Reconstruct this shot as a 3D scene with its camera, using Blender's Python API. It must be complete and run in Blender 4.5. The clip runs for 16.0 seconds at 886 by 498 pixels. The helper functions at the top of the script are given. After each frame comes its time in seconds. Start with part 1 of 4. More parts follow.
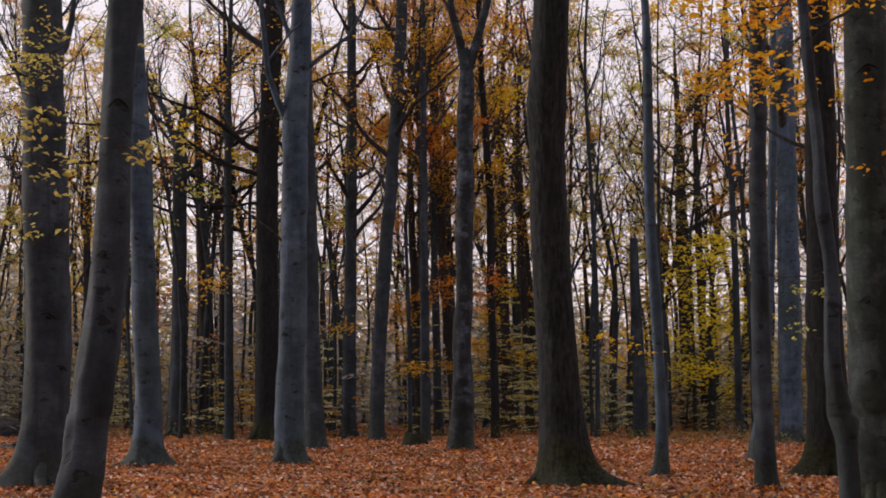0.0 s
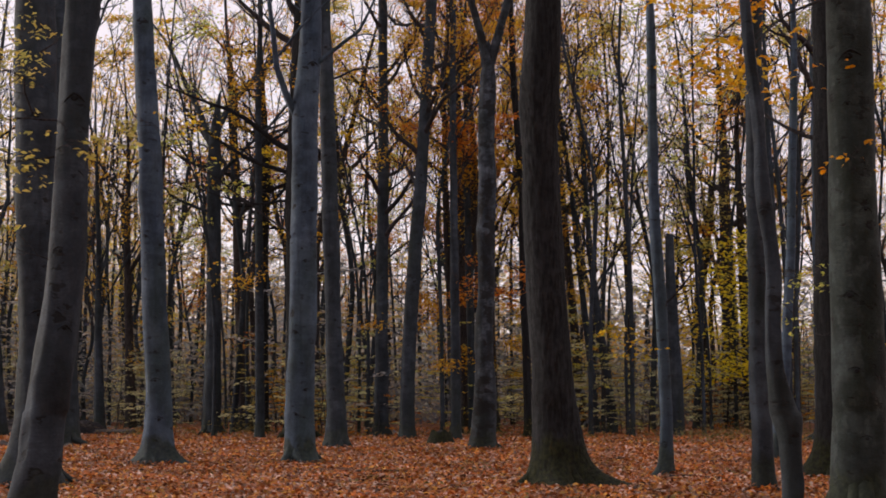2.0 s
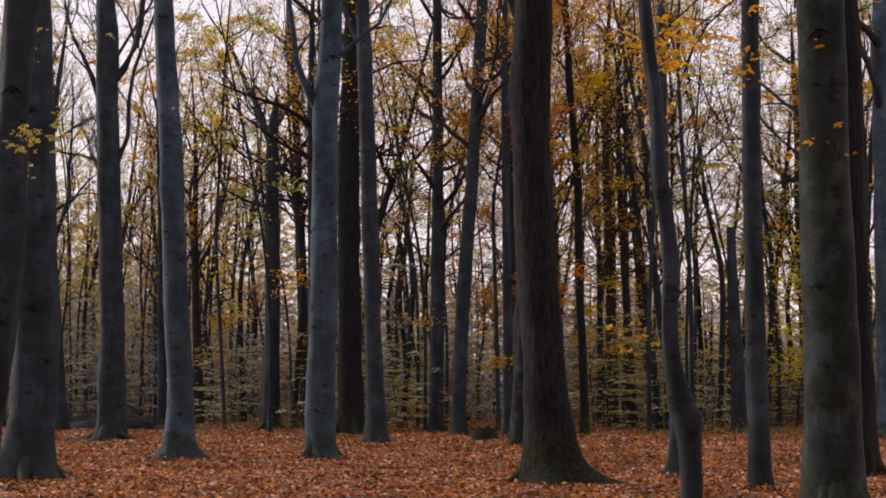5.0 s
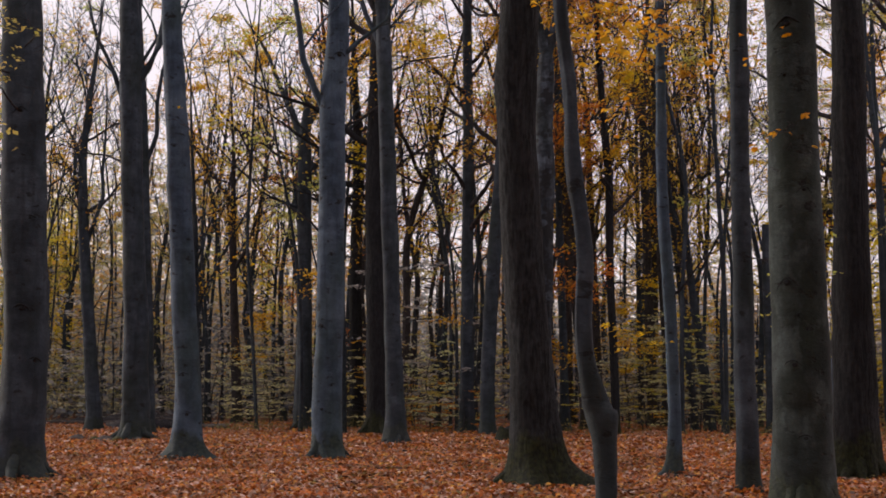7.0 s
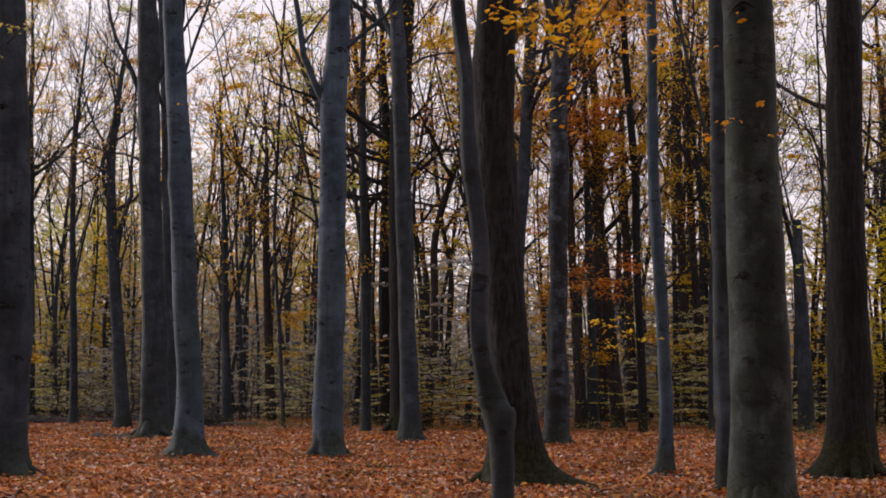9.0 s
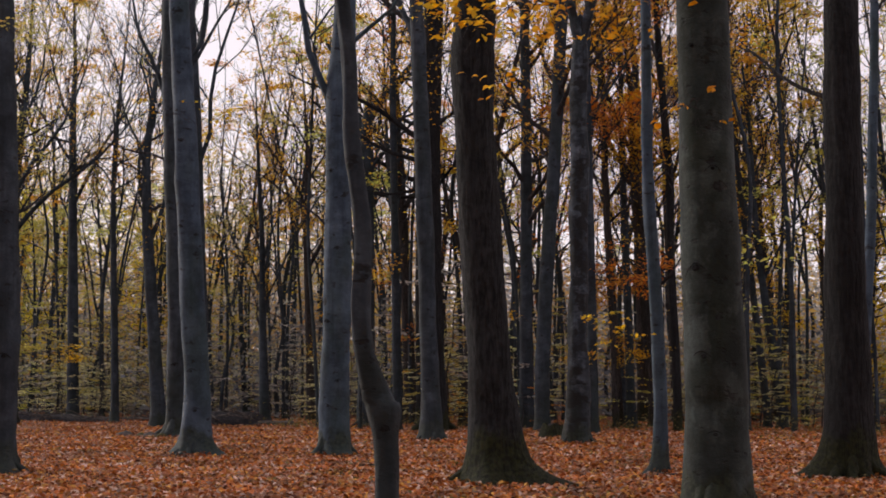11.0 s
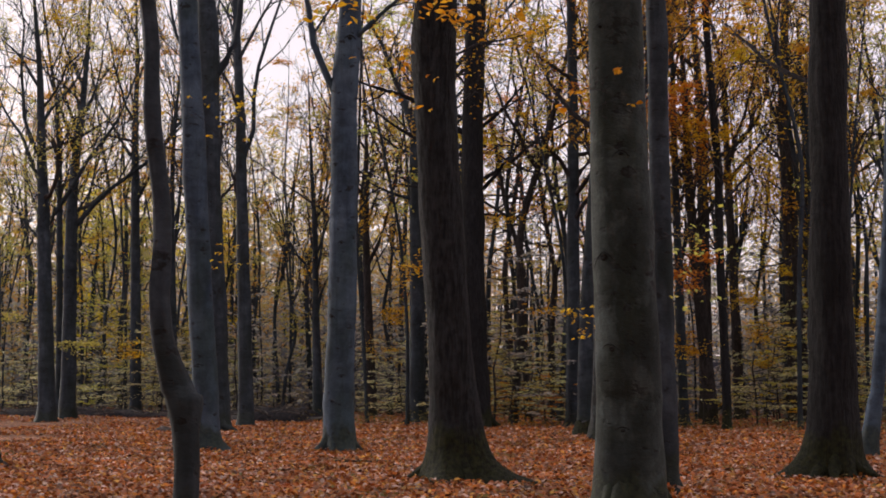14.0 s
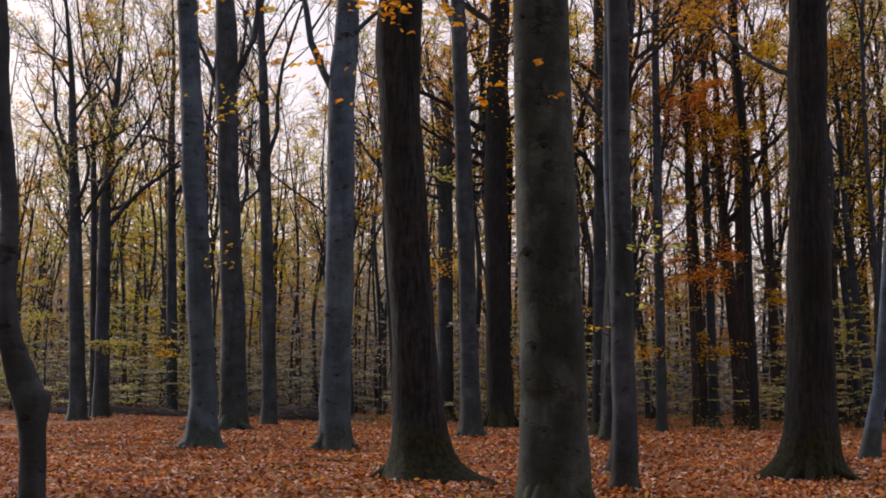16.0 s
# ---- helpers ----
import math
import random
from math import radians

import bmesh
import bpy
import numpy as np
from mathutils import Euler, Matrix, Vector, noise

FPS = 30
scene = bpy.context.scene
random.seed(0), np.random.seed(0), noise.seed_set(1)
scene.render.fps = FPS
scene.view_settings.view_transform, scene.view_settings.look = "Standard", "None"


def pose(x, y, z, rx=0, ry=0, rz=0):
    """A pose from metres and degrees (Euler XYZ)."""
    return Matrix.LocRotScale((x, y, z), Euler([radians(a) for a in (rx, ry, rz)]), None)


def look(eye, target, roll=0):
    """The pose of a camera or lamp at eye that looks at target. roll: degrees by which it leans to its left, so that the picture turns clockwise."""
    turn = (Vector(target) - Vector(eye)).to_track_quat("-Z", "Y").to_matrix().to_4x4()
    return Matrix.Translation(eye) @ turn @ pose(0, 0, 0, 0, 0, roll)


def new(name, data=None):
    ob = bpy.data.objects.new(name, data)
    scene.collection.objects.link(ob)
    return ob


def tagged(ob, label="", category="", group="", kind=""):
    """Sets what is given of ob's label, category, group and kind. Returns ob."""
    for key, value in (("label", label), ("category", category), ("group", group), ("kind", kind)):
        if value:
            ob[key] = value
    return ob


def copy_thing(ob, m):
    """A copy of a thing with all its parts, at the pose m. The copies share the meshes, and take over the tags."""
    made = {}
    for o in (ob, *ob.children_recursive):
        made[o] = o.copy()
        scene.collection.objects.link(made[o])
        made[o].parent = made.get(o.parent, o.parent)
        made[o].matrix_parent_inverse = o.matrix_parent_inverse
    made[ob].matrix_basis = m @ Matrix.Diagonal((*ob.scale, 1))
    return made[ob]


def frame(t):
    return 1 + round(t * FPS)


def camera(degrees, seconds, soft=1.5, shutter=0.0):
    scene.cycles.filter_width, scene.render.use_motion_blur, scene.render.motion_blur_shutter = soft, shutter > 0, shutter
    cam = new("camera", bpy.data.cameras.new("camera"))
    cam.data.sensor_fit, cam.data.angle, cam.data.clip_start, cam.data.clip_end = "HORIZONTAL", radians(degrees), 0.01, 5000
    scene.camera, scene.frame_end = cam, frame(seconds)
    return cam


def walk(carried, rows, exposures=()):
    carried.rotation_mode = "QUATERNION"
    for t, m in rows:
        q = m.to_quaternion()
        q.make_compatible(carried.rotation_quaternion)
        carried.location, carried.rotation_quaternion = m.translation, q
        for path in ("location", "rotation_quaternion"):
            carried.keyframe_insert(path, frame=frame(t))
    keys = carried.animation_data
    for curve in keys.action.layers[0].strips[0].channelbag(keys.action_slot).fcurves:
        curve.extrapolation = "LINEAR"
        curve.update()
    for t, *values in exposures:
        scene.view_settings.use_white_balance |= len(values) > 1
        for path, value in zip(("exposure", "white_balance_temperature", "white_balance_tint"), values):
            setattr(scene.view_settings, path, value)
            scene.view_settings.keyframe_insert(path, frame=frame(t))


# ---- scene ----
cam = camera(36.4, 16.0, 1.8)
PATH = [
    (0, (-0.2889, -1.5894, 1.1457), (-0.2943, 0.1989, 1.3518), 0.0),
    (0.5, (-0.0342, -1.5102, 1.1448), (-0.0558, 0.2781, 1.3509), 0.0),
    (1, (0.2223, -1.4292, 1.1439), (0.1809, 0.3591, 1.3491), 0.0),
    (1.5, (0.4788, -1.3464, 1.143), (0.4167, 0.441, 1.3473), 0.0),
    (2, (0.738, -1.2618, 1.1421), (0.6534, 0.5247, 1.3455), 0.0),
    (2.5, (1.0026, -1.1754, 1.1421), (0.8946, 0.6093, 1.3455), -0.0),
    (3, (1.2672, -1.0872, 1.1421), (1.1376, 0.6966, 1.3446), -0.0),
    (3.5, (1.5318, -0.9954, 1.1421), (1.3815, 0.7866, 1.3437), 0.0),
    (4, (1.7946, -0.9, 1.1412), (1.6227, 0.8802, 1.3419), 0.1),
    (6.5, (3.078, -0.387, 1.1367), (2.8035, 1.3815, 1.3338), 0.1),
    (7, (3.3372, -0.2772, 1.1358), (3.0447, 1.4877, 1.3338), 0.2),
    (7.5, (3.5946, -0.1602, 1.1367), (3.285, 1.602, 1.3338), 0.2),
    (8, (3.8529, -0.0351, 1.1367), (3.5244, 1.7235, 1.3338), 0.2),
    (8.5, (4.1139, 0.099, 1.1367), (3.7674, 1.8549, 1.3338), 0.2),
    (9, (4.3803, 0.2412, 1.1349), (4.0149, 1.9926, 1.3302), 0.2),
    (11.5, (5.7474, 0.9819, 1.0971), (5.2767, 2.709, 1.2906), 0.2),
    (12, (6.0183, 1.1259, 1.0926), (5.5278, 2.8476, 1.2843), 0.3),
    (12.5, (6.2919, 1.2681, 1.0881), (5.7825, 2.9844, 1.2798), 0.3),
    (13, (6.5754, 1.4139, 1.0845), (6.0453, 3.1239, 1.2762), 0.3),
    (13.5, (6.8634, 1.5642, 1.0809), (6.3126, 3.267, 1.2726), 0.3),
    (14, (7.1532, 1.7181, 1.0782), (6.5799, 3.4137, 1.269), 0.3),
    (14.5, (7.4412, 1.8783, 1.0746), (6.8445, 3.5658, 1.2654), 0.4),
    (15, (7.7265, 2.0439, 1.0719), (7.1091, 3.7233, 1.2627), 0.4),
    (15.5, (8.0109, 2.214, 1.0701), (7.3755, 3.8871, 1.2618), 0.5),
    (16, (8.2926, 2.3868, 1.0692), (7.6428, 4.0545, 1.26), 0.5),
]
walk(cam, [(t, look(eye, target, roll)) for t, eye, target, roll in PATH])

# ---- sky, sun, exposure ----
SUN_AZ, SUN_EL = 160.0, 14.0          # degrees: from the open side of the wood, low and veiled
world = bpy.data.worlds.new("overcast_evening")
scene.world = world
world.use_nodes = True
wn, wl = world.node_tree.nodes, world.node_tree.links
wn.clear()
w_out = wn.new("ShaderNodeOutputWorld")
w_bg = wn.new("ShaderNodeBackground")
w_sky = wn.new("ShaderNodeTexSky")
w_sky.sky_type = "NISHITA"
w_sky.sun_disc = False
w_sky.sun_elevation = radians(SUN_EL)
w_sky.sun_rotation = radians(90.0 - SUN_AZ)
w_sky.air_density, w_sky.dust_density = 1.0, 2.0
w_mix = wn.new("ShaderNodeMix")
w_mix.data_type = "RGBA"
w_mix.inputs["Factor"].default_value = 0.65
w_mix.inputs["B"].default_value = (10.6, 9.1, 9.6, 1.0)   # pale rosy cloud cover
wl.new(w_sky.outputs["Color"], w_mix.inputs["A"])
wl.new(w_mix.outputs["Result"], w_bg.inputs["Color"])
w_bg.inputs["Strength"].default_value = 0.12
wl.new(w_bg.outputs["Background"], w_out.inputs["Surface"])

sun_data = bpy.data.lights.new("sun", "SUN")
sun_data.energy, sun_data.angle, sun_data.color = 1.7, radians(24.0), (1.0, 0.93, 0.88)
sun = new("sun", sun_data)
sun.matrix_world = look((60 * math.cos(radians(SUN_AZ)), 20 + 60 * math.sin(radians(SUN_AZ)), 2 + 60 * math.tan(radians(SUN_EL))), (0, 20, 2))
scene.view_settings.exposure = 0.04


# ---- materials ----
def material(name, rough=0.85):
    m = bpy.data.materials.new(name)
    m.use_nodes = True
    nt = m.node_tree
    b = nt.nodes["Principled BSDF"]
    b.inputs["Roughness"].default_value = rough
    b.inputs["Specular IOR Level"].default_value = 0.25
    return m, nt, b


def coords(nt, scale, kind="Object"):
    tc = nt.nodes.new("ShaderNodeTexCoord")
    mp = nt.nodes.new("ShaderNodeMapping")
    mp.inputs["Scale"].default_value = scale
    nt.links.new(tc.outputs[kind], mp.inputs["Vector"])
    return mp.outputs["Vector"]


def bark_coords(nt, scale):
    """As coords, shifted from tree to tree."""
    tc = nt.nodes.new("ShaderNodeTexCoord")
    mp = nt.nodes.new("ShaderNodeMapping")
    mp.inputs["Scale"].default_value = scale
    info = nt.nodes.new("ShaderNodeObjectInfo")
    nt.links.new(tc.outputs["Object"], mp.inputs["Vector"])
    nt.links.new(math_node(nt, "MULTIPLY", info.outputs["Random"], 41.0), mp.inputs["Location"])
    return mp.outputs["Vector"]


def noise_tex(nt, vec, scale, detail=4.0, rough=0.55):
    n = nt.nodes.new("ShaderNodeTexNoise")
    n.inputs["Scale"].default_value, n.inputs["Detail"].default_value = scale, detail
    n.inputs["Roughness"].default_value = rough
    nt.links.new(vec, n.inputs["Vector"])
    return n.outputs["Fac"]


def ramp(nt, fac, stops):
    r = nt.nodes.new("ShaderNodeValToRGB")
    els = r.color_ramp.elements
    els[0].position, els[0].color = stops[0][0], (*stops[0][1], 1)
    els[1].position, els[1].color = stops[-1][0], (*stops[-1][1], 1)
    for p, c in stops[1:-1]:
        e = els.new(p)
        e.color = (*c, 1)
    nt.links.new(fac, r.inputs["Fac"])
    return r.outputs["Color"]


def mixed(nt, fac, a, b, mode="MIX"):
    m = nt.nodes.new("ShaderNodeMix")
    m.data_type, m.blend_type = "RGBA", mode
    for sock, v in ((m.inputs["Factor"], fac), (m.inputs["A"], a), (m.inputs["B"], b)):
        if isinstance(v, (int, float)):
            sock.default_value = v
        elif isinstance(v, tuple):
            sock.default_value = (*v, 1)
        else:
            nt.links.new(v, sock)
    return m.outputs["Result"]


def math_node(nt, op, a, b=0.0):
    m = nt.nodes.new("ShaderNodeMath")
    m.operation = op
    for sock, v in ((m.inputs[0], a), (m.inputs[1], b)):
        if isinstance(v, (int, float)):
            sock.default_value = v
        else:
            nt.links.new(v, sock)
    return m.outputs[0]


def bumped(nt, b, height, strength, distance):
    n = nt.nodes.new("ShaderNodeBump")
    n.inputs["Strength"].default_value, n.inputs["Distance"].default_value = strength, distance
    nt.links.new(height, n.inputs["Height"])
    nt.links.new(n.outputs["Normal"], b.inputs["Normal"])


def smooth_bark(name, dark, mid, pale, moss=0.5, scars=0.63, scar_size=2.3, blotch=0.12):
    """Smooth grey bark: rings, algae patches, rain streaks, dark scars and bands, moss with a ragged edge round the foot."""
    m, nt, b = material(name, 0.8)
    rings = noise_tex(nt, bark_coords(nt, (1.4, 1.4, 2.1)), 1.9, 5.0, 0.65)
    patch = noise_tex(nt, bark_coords(nt, (1.6, 1.6, 0.7)), 1.5, 5.0, 0.62)
    tone = math_node(nt, "ADD", math_node(nt, "MULTIPLY", rings, 0.45), math_node(nt, "MULTIPLY", patch, 0.55))
    base = ramp(nt, tone, [(0.36, dark), (0.50, mid), (0.66, pale)])
    streak = ramp(nt, noise_tex(nt, bark_coords(nt, (3.0, 3.0, 0.22)), 3.2, 3.0), [(0.52, (0, 0, 0)), (0.68, (1, 1, 1))])
    base = mixed(nt, math_node(nt, "MULTIPLY", streak, 0.4), base, tuple(v * 0.6 for v in dark))
    algae = ramp(nt, noise_tex(nt, bark_coords(nt, (1, 1, 0.45)), 1.1, 4.0), [(0.46, (0, 0, 0)), (0.64, (1, 1, 1))])
    base = mixed(nt, math_node(nt, "MULTIPLY", algae, 0.3 + 0.4 * moss), base, (mid[0] * 0.55, mid[1] * 0.62, mid[2] * 0.36))
    band = ramp(nt, noise_tex(nt, bark_coords(nt, (0.9, 0.9, 2.2)), 1.2, 5.0, 0.65), [(0.56, (0, 0, 0)), (0.68, (1, 1, 1))])
    base = mixed(nt, math_node(nt, "MULTIPLY", band, 0.4), base, tuple(v * 0.55 for v in dark))
    scar = ramp(nt, noise_tex(nt, bark_coords(nt, (2.0, 2.0, 3.4)), scar_size, 3.0), [(scars, (0, 0, 0)), (scars + 0.05, (1, 1, 1))])
    base = mixed(nt, math_node(nt, "MULTIPLY", scar, 0.85), base, (0.010, 0.010, 0.011))
    lichen = ramp(nt, noise_tex(nt, bark_coords(nt, (1.2, 1.2, 0.8)), 2.6, 6.0, 0.62), [(0.53, (0, 0, 0)), (0.60, (1, 1, 1))])
    base = mixed(nt, math_node(nt, "MULTIPLY", lichen, blotch), base, tuple(v * 1.25 for v in pale))
    wet = ramp(nt, noise_tex(nt, bark_coords(nt, (0.9, 0.9, 0.55)), 1.7, 6.0, 0.66), [(0.54, (0, 0, 0)), (0.62, (1, 1, 1))])
    base = mixed(nt, math_node(nt, "MULTIPLY", wet, blotch * 1.5), base, (dark[0] * 0.6, dark[1] * 0.66, dark[2] * 0.5))
    grain = noise_tex(nt, bark_coords(nt, (1, 1, 1.4)), 30.0, 4.0)
    base = mixed(nt, 0.4, base, ramp(nt, grain, [(0.25, (0.45, 0.45, 0.45)), (0.8, (1.3, 1.3, 1.3))]), "MULTIPLY")
    ring = ramp(nt, noise_tex(nt, bark_coords(nt, (0.25, 0.25, 2.6)), 1.6, 4.0, 0.7), [(0.55, (0, 0, 0)), (0.62, (1, 1, 1)), (0.70, (0, 0, 0))])
    base = mixed(nt, math_node(nt, "MULTIPLY", ring, 0.22), base, tuple(v * 0.5 for v in dark))
    sep = nt.nodes.new("ShaderNodeSeparateXYZ")
    nt.links.new(coords(nt, (1, 1, 1)), sep.inputs[0])
    edge = math_node(nt, "ADD", sep.outputs["Z"], math_node(nt, "MULTIPLY", noise_tex(nt, bark_coords(nt, (1, 1, 0.5)), 3.4, 5.0), -0.85))
    foot = ramp(nt, edge, [(0.0, (1, 1, 1)), (0.12, (0, 0, 0))])
    tuft = ramp(nt, noise_tex(nt, bark_coords(nt, (1, 1, 1)), 17.0, 4.0), [(0.35, (0.008, 0.011, 0.008)), (0.65, (0.032, 0.043, 0.024))])
    base = mixed(nt, math_node(nt, "MULTIPLY", foot, moss), base, tuft)
    nt.links.new(base, b.inputs["Base Color"])
    relief = math_node(nt, "ADD", math_node(nt, "MULTIPLY", rings, 0.8), math_node(nt, "ADD", math_node(nt, "MULTIPLY", grain, 0.35), math_node(nt, "MULTIPLY", math_node(nt, "ADD", scar, band), -0.4)))
    bumped(nt, b, relief, 0.5, 0.03)
    return m


def ridged_bark(name, dark, pale, moss=0.6):
    """Furrowed bark: long upright ridges broken by cross cracks."""
    m, nt, b = material(name, 0.92)
    ridge = noise_tex(nt, bark_coords(nt, (1.0, 1.0, 0.16)), 20.0, 5.0, 0.6)
    cross = noise_tex(nt, bark_coords(nt, (1, 1, 1.0)), 11.0, 4.0)
    h = math_node(nt, "ADD", ridge, math_node(nt, "MULTIPLY", cross, 0.45))
    base = ramp(nt, h, [(0.58, dark), (0.70, tuple(0.45 * (u + v) for u, v in zip(dark, pale))), (0.86, pale)])
    big = noise_tex(nt, bark_coords(nt, (1, 1, 0.5)), 1.3, 3.0)
    base = mixed(nt, math_node(nt, "MULTIPLY", ramp(nt, big, [(0.4, (0, 0, 0)), (0.65, (1, 1, 1))]), 0.6), base, tuple(v * 0.7 for v in dark))
    sep = nt.nodes.new("ShaderNodeSeparateXYZ")
    nt.links.new(coords(nt, (1, 1, 1)), sep.inputs[0])
    edge = math_node(nt, "ADD", sep.outputs["Z"], math_node(nt, "MULTIPLY", noise_tex(nt, bark_coords(nt, (1, 1, 0.4)), 2.6, 4.0), -1.1))
    foot = math_node(nt, "MULTIPLY", ramp(nt, edge, [(0.0, (1, 1, 1)), (0.22, (0, 0, 0))]), moss)
    tuft = ramp(nt, noise_tex(nt, bark_coords(nt, (1, 1, 1)), 15.0, 4.0), [(0.35, (0.006, 0.007, 0.003)), (0.68, (0.034, 0.040, 0.011))])
    base = mixed(nt, foot, base, tuft)
    nt.links.new(base, b.inputs["Base Color"])
    bumped(nt, b, h, 1.0, 0.05)
    return m


def leaf_material(name, colours, through_light=0.6, drift=0.0):
    """Leaves: one tint a leaf, one shift a tree, light passing through the blade."""
    m, nt, b = material(name, 0.6)
    geo = nt.nodes.new("ShaderNodeNewGeometry")
    info = nt.nodes.new("ShaderNodeObjectInfo")
    n = len(colours)
    col = ramp(nt, geo.outputs["Random Per Island"], [(i / (n - 1), c) for i, c in enumerate(colours)])
    hsv = nt.nodes.new("ShaderNodeHueSaturation")
    hsv.inputs["Saturation"].default_value = 1.05
    nt.links.new(col, hsv.inputs["Color"])
    nt.links.new(math_node(nt, "ADD", math_node(nt, "MULTIPLY", info.outputs["Random"], 0.05), 0.478), hsv.inputs["Hue"])
    nt.links.new(math_node(nt, "ADD", math_node(nt, "MULTIPLY", info.outputs["Random"], 0.3), 0.98), hsv.inputs["Value"])
    col = hsv.outputs["Color"]
    if drift:
        damp = noise_tex(nt, coords(nt, (1, 1, 1)), 0.55, 5.0, 0.65)
        col = mixed(nt, drift, col, ramp(nt, damp, [(0.36, (0.42, 0.46, 0.50)), (0.5, (1, 1, 1)), (0.64, (1.35, 1.35, 1.4))]), "MULTIPLY")
    nt.links.new(col, b.inputs["Base Color"])
    tr = nt.nodes.new("ShaderNodeBsdfTranslucent")
    nt.links.new(col, tr.inputs["Color"])
    mx = nt.nodes.new("ShaderNodeMixShader")
    mx.inputs["Fac"].default_value = through_light
    nt.links.new(b.outputs[0], mx.inputs[1])
    nt.links.new(tr.outputs[0], mx.inputs[2])
    nt.links.new(mx.outputs[0], nt.nodes["Material Output"].inputs["Surface"])
    return m


BEECH = smooth_bark("beech_bark", (0.023, 0.038, 0.060), (0.048, 0.074, 0.114), (0.094, 0.136, 0.194), 0.7)
BEECH_MOSSY = smooth_bark("mossy_beech_bark", (0.011, 0.016, 0.016), (0.028, 0.039, 0.040), (0.072, 0.094, 0.098), 0.85, 0.60, blotch=0.32)
BEECH_DARK = smooth_bark("dark_beech_bark", (0.011, 0.0155, 0.0215), (0.027, 0.037, 0.051), (0.060, 0.077, 0.101))
BIRCH = smooth_bark("patched_bark", (0.008, 0.009, 0.011), (0.022, 0.029, 0.040), (0.105, 0.13, 0.165), 0.5, 0.52, 1.2)
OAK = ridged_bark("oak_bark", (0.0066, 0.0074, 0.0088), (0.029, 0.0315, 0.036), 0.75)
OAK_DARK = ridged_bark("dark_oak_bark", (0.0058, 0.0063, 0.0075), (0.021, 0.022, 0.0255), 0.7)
# Oak bark for distant trunks, lightened to brown: haze put into its colour.
OAK_HAZED = ridged_bark("hazed_oak_bark", (0.016, 0.0145, 0.0155), (0.062, 0.055, 0.056), 0.5)
TWIG = ridged_bark("twig_bark", (0.017, 0.016, 0.018), (0.062, 0.058, 0.064), 0.0)
LEAF_GOLD = leaf_material("golden_leaves", [(0.48, 0.21, 0.02), (0.70, 0.37, 0.04), (0.76, 0.48, 0.06), (0.46, 0.31, 0.05), (0.80, 0.54, 0.08), (0.34, 0.14, 0.02)])
LEAF_RUST = leaf_material("rust_leaves", [(0.50, 0.18, 0.03), (0.70, 0.30, 0.04), (0.76, 0.42, 0.07), (0.42, 0.16, 0.03), (0.74, 0.49, 0.09)])
LEAF_LIME = leaf_material("yellow_green_leaves", [(0.36, 0.36, 0.09), (0.56, 0.52, 0.14), (0.66, 0.56, 0.14), (0.30, 0.33, 0.11), (0.62, 0.52, 0.16)])
LEAF_PALE = leaf_material("pale_understorey_leaves", [(0.36, 0.38, 0.18), (0.68, 0.66, 0.32), (0.80, 0.72, 0.34), (0.64, 0.66, 0.46), (0.24, 0.27, 0.17), (0.84, 0.80, 0.52), (0.46, 0.48, 0.30)])
# Dark blue-grey tints here put understorey shadow and haze into the leaf colour.
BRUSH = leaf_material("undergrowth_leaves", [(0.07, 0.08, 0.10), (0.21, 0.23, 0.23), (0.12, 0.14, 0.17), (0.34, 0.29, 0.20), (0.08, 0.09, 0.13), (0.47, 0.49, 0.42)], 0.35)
# Gold made paler for the far wood, the haze being part of the tint.
LEAF_FAR = leaf_material("far_golden_leaves", [(0.62, 0.50, 0.16), (0.74, 0.58, 0.18), (0.56, 0.50, 0.24), (0.70, 0.46, 0.14), (0.78, 0.64, 0.28)])
LEAF_YELLOW = leaf_material("bright_yellow_leaves", [(0.62, 0.46, 0.05), (0.80, 0.60, 0.07), (0.54, 0.44, 0.08), (0.84, 0.66, 0.10), (0.70, 0.46, 0.05)])
LEAF_CREAM = leaf_material("cream_leaves", [(0.66, 0.58, 0.30), (0.80, 0.70, 0.40), (0.58, 0.52, 0.30), (0.82, 0.74, 0.48), (0.70, 0.56, 0.26)])
# Distance haze is put into these leaf colours as pale blue-grey.
LEAF_HAZED = leaf_material("haze_tinted_leaves", [(0.22, 0.25, 0.29), (0.54, 0.50, 0.40), (0.36, 0.39, 0.44), (0.54, 0.45, 0.33), (0.18, 0.21, 0.24), (0.66, 0.63, 0.58), (0.46, 0.47, 0.34)])
HERB = leaf_material("bramble_leaves", [(0.09, 0.10, 0.035), (0.16, 0.15, 0.05), (0.22, 0.18, 0.06), (0.12, 0.12, 0.05), (0.25, 0.17, 0.06)], 0.3)
LITTER = leaf_material("fallen_leaves", [(0.287, 0.088, 0.034), (0.503, 0.175, 0.048), (0.107, 0.043, 0.025), (0.599, 0.240, 0.056), (0.336, 0.107, 0.038), (0.671, 0.518, 0.424), (0.060, 0.031, 0.024), (0.455, 0.149, 0.043), (0.167, 0.064, 0.035), (0.623, 0.350, 0.085), (0.251, 0.078, 0.031), (0.575, 0.440, 0.382)], 0.1, 0.9)

